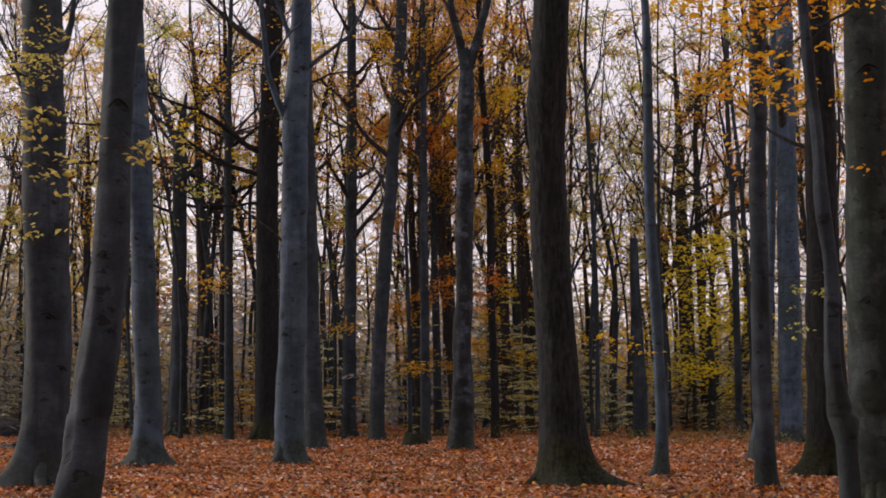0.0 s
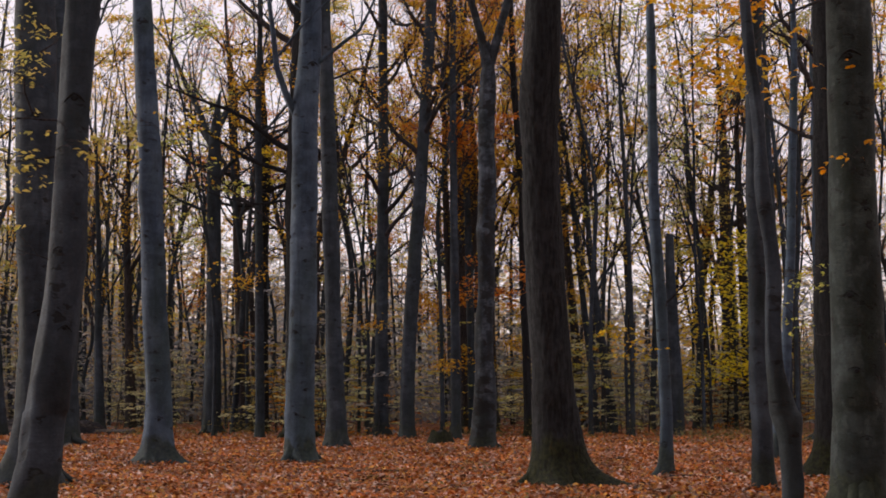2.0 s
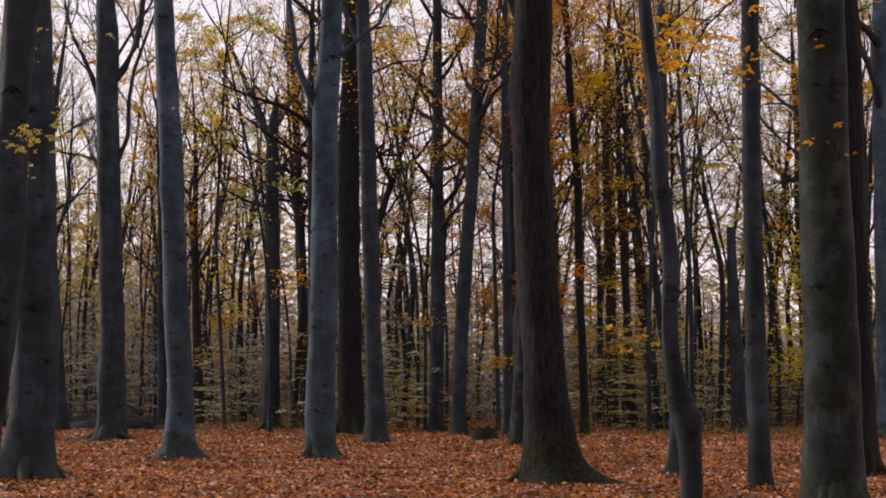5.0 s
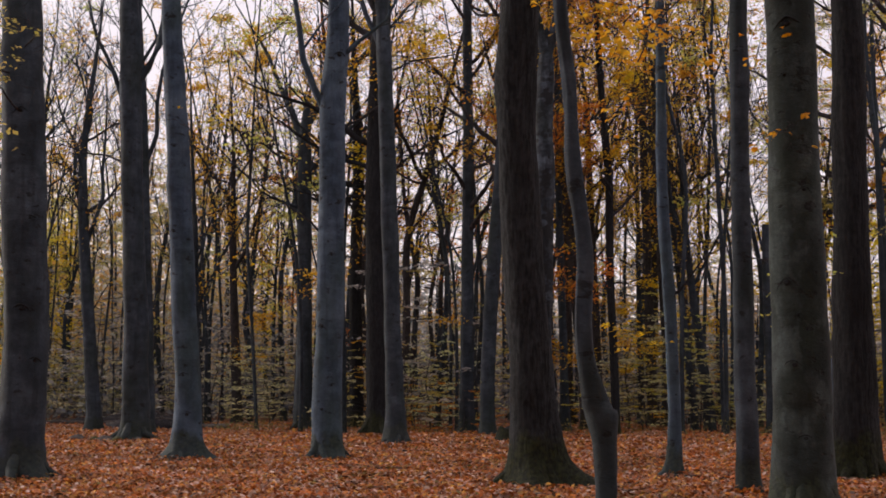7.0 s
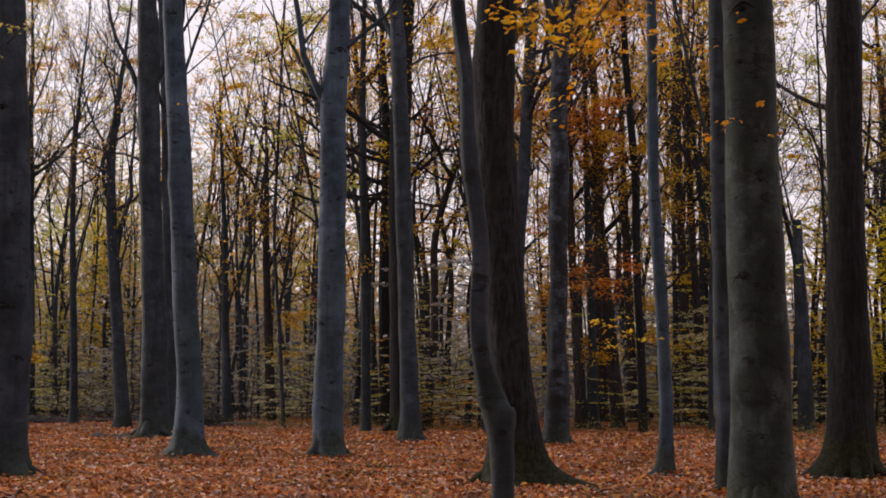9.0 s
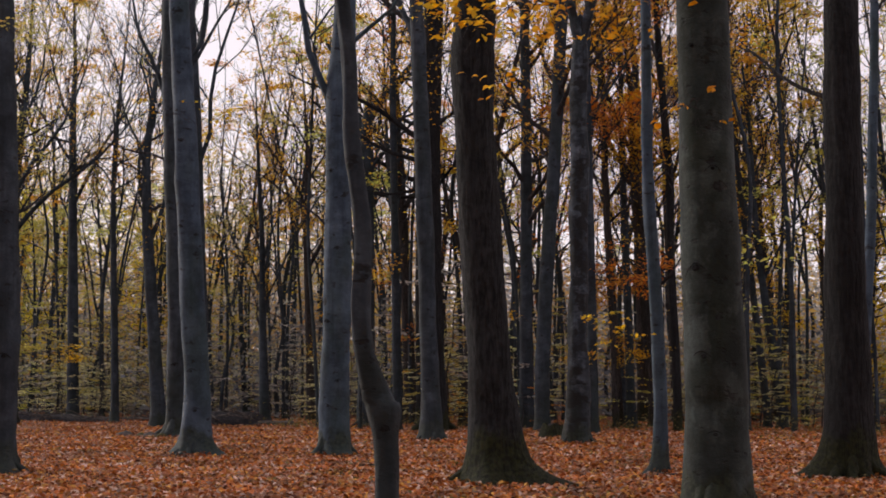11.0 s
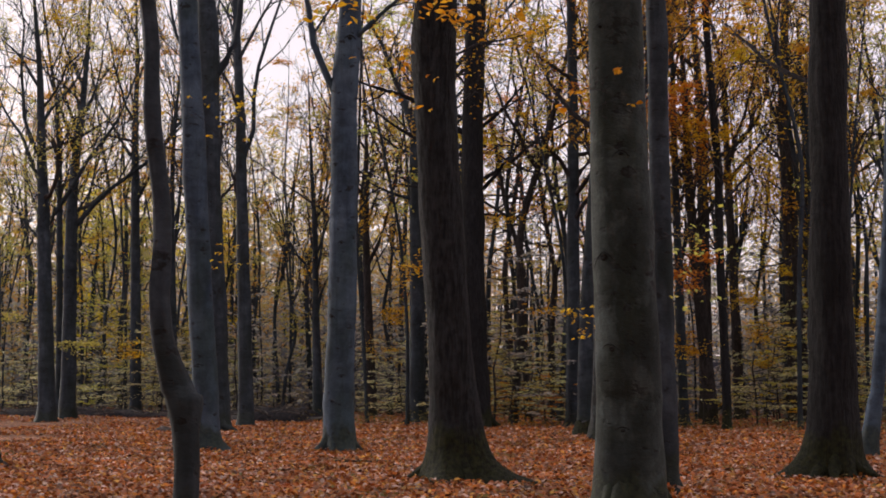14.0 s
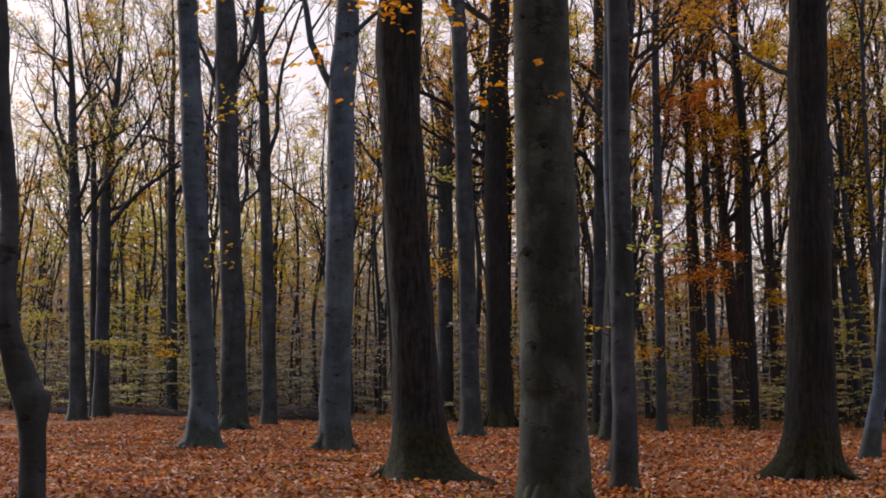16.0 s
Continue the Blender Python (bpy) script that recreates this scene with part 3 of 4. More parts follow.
tree("beech_tree", "grey beech standing behind the larger trunks", -3.95, 35.97,
     [(0, 0, 0.53, 0.27), (-0.11, -0.01, 2.85, 0.234), (-0.21, -0.02, 6.0, 0.227), (-0.34, -0.03, 9.21, 0.215), (-0.5, -0.04, 12.48, 0.195)],
     BEECH_DARK, 19, 0.35, 5, 13, [(10.2, 10, 38, 3.2, 0.045, 0.2, 3), (10.9, 178, 58, 4.5, 0.10, 0.25, 2)], 8, 13, LEAF_GOLD, 10, scars=((7.8, 270, 0.10), (5.2, 250, 0.12), (3.4, 290, 0.10), (1.5, 265, 0.12)))
tree("beech_tree", "stout grey beech with a high fork, stones at its foot", -12.23, 38.04,
     [(0.03, -0.18, 1.15, 0.385), (0.04, -0.38, 3.65, 0.35), (-0.14, -0.58, 7.9, 0.316), (-0.22, -0.7, 11.2, 0.325), (-0.24, -0.72, 12.2, 0.33), (-0.3, -0.78, 13.3, 0.25)],
     BEECH_DARK, 19, 0.4, 5, 14, [(10.4, 5, 62, 6, 0.13, 0.2, 0), (9.6, 200, 55, 5, 0.09, 0.2, 0), (8.0, 170, 48, 4, 0.05, 0.2, 0)], 8, 13, LEAF_GOLD, 2, scars=((9.6, 280, 0.14), (6.8, 262, 0.14), (4.0, 300, 0.12), (2.0, 270, 0.16)))
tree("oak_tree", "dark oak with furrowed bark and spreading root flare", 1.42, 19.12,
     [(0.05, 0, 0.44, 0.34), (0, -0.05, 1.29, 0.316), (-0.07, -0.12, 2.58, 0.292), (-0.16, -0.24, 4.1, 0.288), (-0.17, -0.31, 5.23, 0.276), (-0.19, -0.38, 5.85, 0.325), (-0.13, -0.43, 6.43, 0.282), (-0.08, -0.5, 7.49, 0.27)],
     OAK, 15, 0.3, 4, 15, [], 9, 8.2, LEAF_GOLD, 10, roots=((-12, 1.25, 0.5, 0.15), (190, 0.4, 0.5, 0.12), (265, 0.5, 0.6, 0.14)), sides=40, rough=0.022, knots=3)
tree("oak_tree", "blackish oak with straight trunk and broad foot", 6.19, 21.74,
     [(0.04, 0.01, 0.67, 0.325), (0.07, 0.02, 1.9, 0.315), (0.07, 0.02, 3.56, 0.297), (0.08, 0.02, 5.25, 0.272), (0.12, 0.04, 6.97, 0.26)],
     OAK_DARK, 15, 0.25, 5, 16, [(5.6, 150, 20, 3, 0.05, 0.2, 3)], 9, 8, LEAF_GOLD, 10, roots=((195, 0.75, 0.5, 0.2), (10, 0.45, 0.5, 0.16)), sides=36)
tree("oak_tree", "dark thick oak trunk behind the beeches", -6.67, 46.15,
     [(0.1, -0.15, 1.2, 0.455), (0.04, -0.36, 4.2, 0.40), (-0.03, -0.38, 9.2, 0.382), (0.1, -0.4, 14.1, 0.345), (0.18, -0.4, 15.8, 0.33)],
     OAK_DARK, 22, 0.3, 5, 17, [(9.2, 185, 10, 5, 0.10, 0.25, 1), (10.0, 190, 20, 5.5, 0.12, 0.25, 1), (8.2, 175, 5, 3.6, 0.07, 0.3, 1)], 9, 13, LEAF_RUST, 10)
tree("beech_tree", "mossy grey-green beech with scarred bark", 4.73, 14.41,
     [(0, -0.01, 0.19, 0.318), (0.01, -0.06, 1.1, 0.301), (-0.01, -0.14, 1.99, 0.287), (-0.04, -0.25, 3.54, 0.271), (-0.04, -0.35, 4.89, 0.258), (-0.05, -0.39, 5.4, 0.25)],
     BEECH_MOSSY, 15, 0.15, 5, 18, [(5.9, 225, -4, 2.6, 0.03, -0.08, 5), (6.3, 200, -5, 2.6, 0.025, -0.1, 5), (6.3, 155, -6, 1.6, 0.02, -0.1, 5), (3.85, 255, -4, 0.5, 0.006, -0.1, 0.25)], 9, 6.6, LEAF_RUST, 10, fine=True, sides=40, knots=12, rough=0.018, scars=((5.05, 252, 0.15), (4.5, 246, 0.06), (3.3, 285, 0.08), (2.35, 240, 0.13), (2.0, 262, 0.05), (1.5, 252, 0.11), (1.45, 285, 0.07), (0.75, 270, 0.09), (0.5, 235, 0.06)))
tree("young_tree", "crooked thin grey trunk with a swollen bend", 2.86, 9.27,
     [(0.06, 0.01, 0.0, 0.084), (0.055, 0.01, 0.57, 0.080), (0.04, 0, 0.84, 0.084), (0.015, 0, 1.06, 0.128), (-0.05, -0.06, 1.2, 0.076), (-0.085, -0.11, 1.42, 0.066), (-0.095, -0.13, 1.75, 0.062), (-0.075, -0.14, 2.2, 0.058), (-0.145, -0.17, 2.73, 0.052), (-0.165, -0.19, 3.3, 0.047), (-0.22, -0.21, 3.71, 0.043), (-0.25, -0.22, 4.1, 0.042)],
     BEECH_DARK, 8, 0.25, 4, 19, [(4.6, 112, 5, 2.3, 0.018, -0.06, 4), (4.7, 80, 3, 2.4, 0.018, -0.06, 4), (4.75, 55, 2, 2.5, 0.016, -0.06, 4)], 7, 4.9, LEAF_GOLD, 10, sides=20, step=0.1, rough=0.05, knots=3, crown_len=(1.0, 2.2))
tree("beech_tree", "massive grey beech with knotted mossy foot", -6.45, 19.34,
     [(-0.02, 0, 0.86, 0.325), (-0.01, 0, 2.16, 0.345), (-0.18, 0, 4.83, 0.335), (-0.32, 0, 7.57, 0.31)],
     BEECH_DARK, 16, 0.4, 4, 20, [(5.6, 280, -2, 3.2, 0.022, -0.06, 3), (6.2, 265, -6, 2.8, 0.02, -0.1, 3), (6.6, 300, -5, 2.4, 0.018, -0.1, 3)], 8, 8.4, LEAF_LIME, 10, roots=((200, 0.9, 0.5, 0.25), (330, 0.5, 0.5, 0.15)), sides=36, knots=14, scars=((5.6, 290, 0.12), (3.9, 310, 0.10), (2.5, 285, 0.15), (1.7, 320, 0.13), (1.2, 295, 0.12)))
tree("beech_tree", "dark leaning beech with a twisted fluted stem", -4.02, 12.48,
     [(-0.12, 0, -0.1, 0.205), (-0.07, 0, 0.32, 0.205), (0.04, 0, 1.25, 0.215), (0.17, 0, 2.19, 0.2), (0.22, 0, 3.02, 0.182), (0.20, 0, 3.92, 0.185), (0.25, 0, 4.84, 0.175), (0.26, 0, 5.46, 0.165)],
     BEECH_DARK, 14, 0.3, 4, 21, [(4.1, 170, 10, 1.1, 0.016, -0.2, 2), (3.7, 185, 0, 1.0, 0.015, -0.2, 2), (3.85, 300, -4, 1.1, 0.012, -0.15, 2), (2.6, 200, -5, 0.9, 0.01, -0.1, 1)], 8, 6.2, LEAF_LIME, 10, sides=32, rough=0.05, knots=14, scars=((4.3, 285, 0.12), (3.5, 300, 0.10), (2.7, 265, 0.10), (1.9, 305, 0.08)))
tree("young_tree", "slim pale grey young beech with a side branch", 3.45, 22.12,
     [(0, 0, 0.73, 0.108), (-0.01, 0, 1.74, 0.108), (-0.06, -0.01, 2.85, 0.10), (-0.13, -0.02, 3.97, 0.092), (-0.15, -0.03, 5.87, 0.086), (-0.13, -0.02, 7.8, 0.078)],
     BEECH, 14, 0.6, 3, 22, [(2.8, 350, 42, 1.6, 0.026, -0.3, 0), (5.3, 340, 35, 1.5, 0.02, 0.1, 1), (1.9, 195, 8, 0.9, 0.012, -0.1, 1)], 7, 8.8, LEAF_GOLD, 10, roots=((200, 1.3, 0.5, 0.07),), sides=20, crown_len=(1.4, 2.8), scars=((4.9, 270, 0.04), (2.2, 265, 0.05), (1.2, 285, 0.04)))
tree("young_tree", "straight pale grey young beech trunk", 4.38, 18.49,
     [(0.02, 0, 0.43, 0.148), (0.01, -0.01, 1.25, 0.144), (0, -0.02, 2.34, 0.138), (-0.01, -0.1, 4.28, 0.132), (0, -0.26, 6.19, 0.128), (0, -0.29, 6.7, 0.122)],
     BEECH_DARK, 14, 0.35, 4, 23, [(3.1, 300, -2, 1.5, 0.012, -0.05, 1), (2.7, 330, 0, 1.1, 0.011, -0.05, 1)], 7, 7.6, LEAF_LIME, 10, sides=22, crown_len=(1.4, 2.8), scars=((4.6, 265, 0.05), (3.0, 280, 0.06), (1.7, 255, 0.05), (0.5, 270, 0.07)))
tree("birch_tree", "patched black and grey trunk, forked at the top", 0.12, 35.14,
     [(-0.01, 0, 0.55, 0.285), (0.02, 0, 2.8, 0.265), (0.08, 0.01, 5.85, 0.24), (0.10, 0.01, 8.95, 0.225), (0.13, 0.01, 10.3, 0.215)],
     BIRCH, 11.2, 0.4, 5, 24, [(10.4, 5, 78, 7, 0.15, 0.1, 3), (10.4, 185, 76, 7, 0.14, 0.1, 3)], 0, None, LEAF_GOLD, 10, rough=0.06, knots=16)
tree("beech_tree", "slim grey beech leaning to one side", -2.75, 45.73,
     [(0.01, 0, 1.07, 0.262), (0.09, 0, 3.43, 0.248), (0.28, 0, 6.42, 0.238), (0.45, 0, 8.44, 0.228), (0.63, 0, 11.5, 0.215), (0.86, 0, 15.66, 0.195)],
     BEECH_DARK, 21, 0.3, 5, 25, [(11, 20, 45, 4, 0.06, 0.3, 4), (9, 170, 40, 3.6, 0.05, 0.3, 4), (3.4, 195, 5, 2.2, 0.02, -0.1, 6), (2.2, 330, 5, 1.8, 0.018, -0.1, 6)], 17, 8.5, LEAF_GOLD, 11, sides=18, leaf_size=0.11, crown_kids=(6, 6, 0), thin=0.012)
tree("beech_tree", "slim dark beech with orange side twigs", -3.79, 49.40,
     [(-0.19, 0, 1.49, 0.27), (-0.19, 0, 3.61, 0.246), (-0.15, 0, 10.1, 0.203), (-0.21, 0, 16.78, 0.171)],
     BEECH_DARK, 21, 0.35, 5, 26, [(9, 10, 40, 3.6, 0.05, 0.3, 4), (7, 190, 20, 2.6, 0.03, 0.0, 5), (4.0, 20, 10, 2.0, 0.02, -0.1, 6)], 17, 7, LEAF_RUST, 10, sides=18, leaf_size=0.11, crown_kids=(6, 6, 0), thin=0.012)
tree("beech_tree", "dark many-limbed beech against the sky", -11.0, 52.2,
     [(0.02, 0, 1.51, 0.33), (0, 0.04, 4.64, 0.298), (-0.07, 0.14, 7.15, 0.29), (-0.15, 0.26, 10.3, 0.285), (-0.16, 0.28, 12.0, 0.25)],
     BEECH_DARK, 14, 0.4, 5, 27, [(11.5, 175, 72, 8, 0.16, 0.2, 1), (12.2, 20, 66, 8, 0.15, 0.2, 1), (10.2, 0, 38, 5, 0.09, 0.35, 1), (8.8, 185, 18, 5, 0.08, 0.3, 1), (9.6, 10, 25, 4, 0.07, 0.35, 1)], 0, None, LEAF_RUST, 10, sides=20)
tree("oak_tree", "dark oak with crooked limbs beside the forked beech", -9.7, 56.0,
     [(0, 0, 1.5, 0.30), (-0.1, 0, 6, 0.27), (0, 0, 11, 0.24)], OAK_DARK, 20, 0.3, 5, 28,
     [(9.5, 10, 35, 4.5, 0.10, 0.4, 1), (10.2, 182, 4, 6.0, 0.13, 0.2, 1), (9.6, 176, 0, 5.0, 0.10, 0.12, 2), (11.4, 190, 14, 5.5, 0.11, 0.3, 1), (12.6, 170, 25, 5, 0.10, 0.3, 1), (12.2, 350, 40, 4, 0.09, 0.3, 1), (8.6, 5, 8, 3.5, 0.06, 0.25, 2)], 8, 12.5, LEAF_RUST, 3, sides=18)
tree("young_tree", "pale leaning trunk bent at its foot", 6.60, 28.57,
     [(-0.06, -0.02, 0.0, 0.17), (0.04, 0.01, 0.56, 0.15), (0.14, 0.05, 1.2, 0.128), (0.24, 0.09, 2.15, 0.117), (0.42, 0.15, 4.3, 0.107), (0.64, 0.23, 8.72, 0.085)],
     BEECH, 14, 0.3, 4, 29, [], 7, 8.5, LEAF_GOLD, 10, sides=18)
tree("young_tree", "thin wavy dark trunk", 1.50, 48.89,
     [(0, 0, 1.49, 0.155), (-0.15, 0, 5.71, 0.148), (-0.14, 0, 8.93, 0.145), (-0.30, 0, 11.1, 0.137), (-0.46, 0, 13.29, 0.127), (-0.58, 0, 16.62, 0.106)],
     OAK_DARK, 20, 0.2, 4, 30, [(6, 180, 30, 2, 0.03, 0, 4), (3.0, 350, 5, 2.0, 0.018, -0.1, 7), (2.2, 170, 5, 1.6, 0.016, -0.1, 6)], 15, 7, LEAF_GOLD, 11, sides=14, crown_len=(1.5, 3.4), leaf_size=0.11, crown_kids=(6, 6, 0), thin=0.012)
tree("dead_snag", "broken dead trunk with a snapped top", 7.22, 51.40,
     [(0.04, 0, 1.5, 0.285), (-0.08, 0, 4.82, 0.222), (-0.12, 0, 7.73, 0.166)], BEECH_DARK, 7.8, 0.3, 4, 31, [], 0, sides=16)
tree("beech_tree", "broad pale beech in the shade of oaks", 11.37, 44.49,
     [(0.02, 0, 1.46, 0.38), (0.06, 0, 5.31, 0.37), (0.10, 0, 9.23, 0.36), (0.13, 0, 13.23, 0.32)], BEECH, 20, 0.3, 5, 32, [(6, 200, 20, 2.5, 0.03, 0, 6)], 9, 10, LEAF_LIME, 10, sides=20)

# ---- the trees of the middle distance ----
MID = [
    # x, y, lean in x to the fork, fork height, radius at breast height, steepness of limbs, bark, leaf, leaves a twig
    (-8.00, 46.43, -0.25, 12.0, 0.155, 50, BEECH_DARK, LEAF_RUST, 3),
    (-1.53, 66.45, -0.05, 14.0, 0.31, 40, OAK_DARK, LEAF_RUST, 5),
    (-0.65, 53.45, -0.24, 11.0, 0.165, 45, BEECH_DARK, LEAF_RUST, 5),
    (13.16, 73.50, -0.30, 12.5, 0.43, 35, OAK_DARK, LEAF_GOLD, 3),
    (12.32, 64.49, -0.23, 12.0, 0.21, 45, OAK_DARK, LEAF_LIME, 4),
    (2.65, 64.46, -0.30, 15.0, 0.22, 50, OAK_DARK, LEAF_RUST, 4),
    (3.44, 59.47, -0.45, 11.0, 0.18, 50, OAK_DARK, LEAF_GOLD, 4),
    (-18.31, 48.75, -0.70, 8.2, 0.26, 66, BEECH_DARK, LEAF_GOLD, 1),
    (-23.93, 55.84, -0.40, 10.0, 0.165, 66, BEECH_DARK, LEAF_GOLD, 1),
    (-17.50, 63.80, -0.40, 8.6, 0.23, 66, OAK_DARK, LEAF_RUST, 3),
    (-16.13, 54.24, -0.20, 5.0, 0.20, 74, BEECH_DARK, LEAF_RUST, 1),
    (-10.87, 58.28, -0.55, 11.0, 0.27, 50, OAK_DARK, LEAF_RUST, 3),
    (0.12, 55.24, -0.70, 9.0, 0.255, 52, OAK_DARK, LEAF_GOLD, 3),
    (4.71, 71.36, -1.00, 13.0, 0.24, 55, OAK_DARK, LEAF_GOLD, 3),
    (-24.24, 46.67, -0.50, 8.5, 0.31, 62, BEECH_DARK, LEAF_LIME, 3),
    (-27.00, 51.50, -0.40, 11.0, 0.15, 62, BEECH_DARK, LEAF_GOLD, 1),
    (-26.00, 50.67, -0.15, 9.2, 0.31, 60, BEECH_DARK, LEAF_GOLD, 3),
    (-27.89, 59.08, -0.40, 12.0, 0.26, 60, BEECH_DARK, LEAF_LIME, 3),
    (-14.10, 43.60, -0.45, 10.6, 0.235, 66, BEECH_DARK, LEAF_GOLD, 0),
    (-1.05, 46.03, -0.10, 12.0, 0.16, 45, BEECH_DARK, LEAF_RUST, 5),
    (-1.42, 55.55, -0.45, 10.5, 0.18, 55, OAK_DARK, LEAF_GOLD, 4),
    (-1.12, 52.44, -0.26, 9.0, 0.115, 55, OAK_DARK, LEAF_GOLD, 4),
    (0.07, 65.78, -0.40, 13.0, 0.22, 50, OAK_DARK, LEAF_RUST, 5),
    (2.62, 75.36, 0.10, 12.0, 0.26, 50, OAK_DARK, LEAF_GOLD, 5),
    (5.02, 54.42, -0.75, 6.5, 0.19, 68, BEECH_DARK, LEAF_GOLD, 3),
    (4.42, 55.52, -0.9, 10.0, 0.14, 60, BEECH_DARK, LEAF_RUST, 3),
]
for i, (x, y, lean, fork, r, steep, bark, leaf, ln) in enumerate(MID):
    rng = np.random.default_rng(300 + i)
    ln = ln * (1.3 if x > 1 else 1.9)
    steep += 0 if bark is OAK_DARK else 14
    oak = bark is OAK_DARK
    limbs = [(fork * (0.86 + 0.17 * q), 137 * q + rng.uniform(-30, 30), steep - 12 + rng.uniform(-10, 8), rng.uniform(5.5, 8.5) * (1.1 - 0.12 * q), r * (0.46 if bark is OAK_DARK else 0.36) * (1 - 0.1 * q), 0.6, ln) for q in range(5)]
    limbs += [(fork * rng.uniform(0.6, 0.95), rng.choice((0, 180)) + rng.uniform(-40, 40), steep - 12 + rng.uniform(-10, 10), rng.uniform(2.5, 4.5), r * 0.2, 0.6, ln) for _ in range(3)]
    if ln >= 4:
        limbs += [(rng.uniform(2.4, 6.5), rng.uniform(0, 360), 6, rng.uniform(1.6, 2.6), 0.02, -0.08, 6) for _ in range(2)]
    tree("oak_tree" if oak else "beech_tree",
         ("dark rough-barked tree" if oak else "slim dark grey beech") + (" with rust-coloured leaves" if leaf is LEAF_RUST else " with thin golden leaves"),
         x, y, [(0, 0, 0.5, r * 1.12), (lean * 0.3, 0, fork * 0.35, r), (lean * 0.7, 0, fork * 0.7, r * 0.88), (lean, 0, fork, r * 0.75)],
         OAK_HAZED if oak else bark, fork + 10, 0.3, 4, 500 + i, limbs, 6, fork * 0.9, leaf, ln, sides=14, leaf_size=0.115, thin=0.015, group="trees at the edge of the thicket", limb_kids=(8, 7, 0), crown_kids=(7, 6, 0))


# ---- the wood behind: a few grown trees, repeated at their own places ----
def far_kind(seed, oak, fork, r, steep, leaf, ln, label, crown=10):
    rng = np.random.default_rng(seed)
    limbs = [(fork * rng.uniform(0.9, 1.0), a * 120 + rng.uniform(-30, 30), steep + rng.uniform(-8, 8), rng.uniform(5, 8), r * 0.6, 0.25, ln) for a in range(2)]
    return tree("oak_tree" if oak else "beech_tree", label, 0, 0,
                [(0, 0, 0.5, r * 1.1), (rng.normal(0, 0.15), rng.normal(0, 0.15), fork * 0.35, r), (rng.normal(0, 0.3), rng.normal(0, 0.3), fork * 0.7, r * 0.9), (rng.normal(0, 0.45), rng.normal(0, 0.45), fork, r * 0.78)],
                OAK_HAZED if oak else BEECH_DARK, fork + 10, 0.25, 4, seed + 1, limbs, crown, fork * 0.75, leaf, ln, sides=9, step=0.6, knots=2, leaf_size=0.15, thin=0.015,
                group="trees of the wood behind", crown_up=0.14, crown_kids=(5, 5, 0), crown_len=(2.0, 4.5) if r > 0.09 else (1.2, 2.6))


KINDS = [
    far_kind(700, True, 10, 0.15, 50, LEAF_RUST, 5, "dark far tree with rust-orange leaves"),
    far_kind(710, False, 9, 0.12, 62, LEAF_GOLD, 4.5, "slim far beech with golden leaves"),
    far_kind(720, True, 12, 0.18, 45, LEAF_GOLD, 4.5, "tall far oak with thinning golden leaves"),
    far_kind(730, False, 8, 0.12, 66, LEAF_LIME, 7, "young far beech with yellow-green leaves"),
    far_kind(740, False, 10, 0.14, 68, LEAF_GOLD, 6, "nearly bare far beech with rising twigs"),
    far_kind(750, False, 7, 0.10, 62, LEAF_RUST, 5, "thin far tree with orange leaves"),
    far_kind(760, False, 12, 0.075, 70, LEAF_GOLD, 5, "thin pole-like young tree with few leaves", 5),
    far_kind(770, False, 9, 0.06, 72, LEAF_LIME, 6, "thin bent young tree with yellow leaves", 5),
]


def scatter():
    rng = np.random.default_rng(77)
    taken = [(m[0], m[1]) for m in MID]
    used = set()
    count = 0

    def put(x, y, k):
        m = pose(x, y, ground_z(x, y), rng.normal(0, 1.2), rng.normal(0, 1.2), rng.uniform(0, 360)) @ Matrix.Scale(rng.uniform(0.8, 1.15), 4)
        if k in used:
            copy_thing(KINDS[k], m)
        else:
            used.add(k)
            KINDS[k].matrix_basis = m

    tries = 0
    while count < 118 and tries < 20000:
        tries += 1
        y = rng.uniform(52, 92)
        x = rng.uniform(-0.82 * y - 2, 0.42 * y + 2)
        edge = 53 if x > -12 else 66
        if y < edge or any((x - a) ** 2 + (y - b) ** 2 < 9.0 for a, b in taken):
            continue
        bare = x < -0.25 * y
        if rng.uniform() < (0.4 if bare else 0.3 if x > 0.06 * y else 0.0):
            continue
        taken.append((x, y))
        k = rng.choice((3, 4, 3, 4, 1)) if bare else rng.choice((1, 1, 5, 0, 1, 2))
        put(x, y, int(k))
        count += 1
    count = 0
    while count < 7:
        y = rng.uniform(56, 84)
        x = rng.uniform(0.0, 0.42 * y)
        if any((x - a) ** 2 + (y - b) ** 2 < 5.0 for a, b in taken):
            continue
        taken.append((x, y))
        put(x, y, int(rng.choice((1, 5, 1, 0))))
        count += 1
    count = 0
    while count < 90:
        y = rng.uniform(46, 80)
        x = rng.uniform(-0.80 * y - 2, 0.42 * y + 2)
        if y < (49 if x > -13 else 62) or any((x - a) ** 2 + (y - b) ** 2 < 1.5 for a, b in taken):
            continue
        taken.append((x, y))
        put(x, y, int(rng.choice((6, 7))))
        count += 1


scatter()


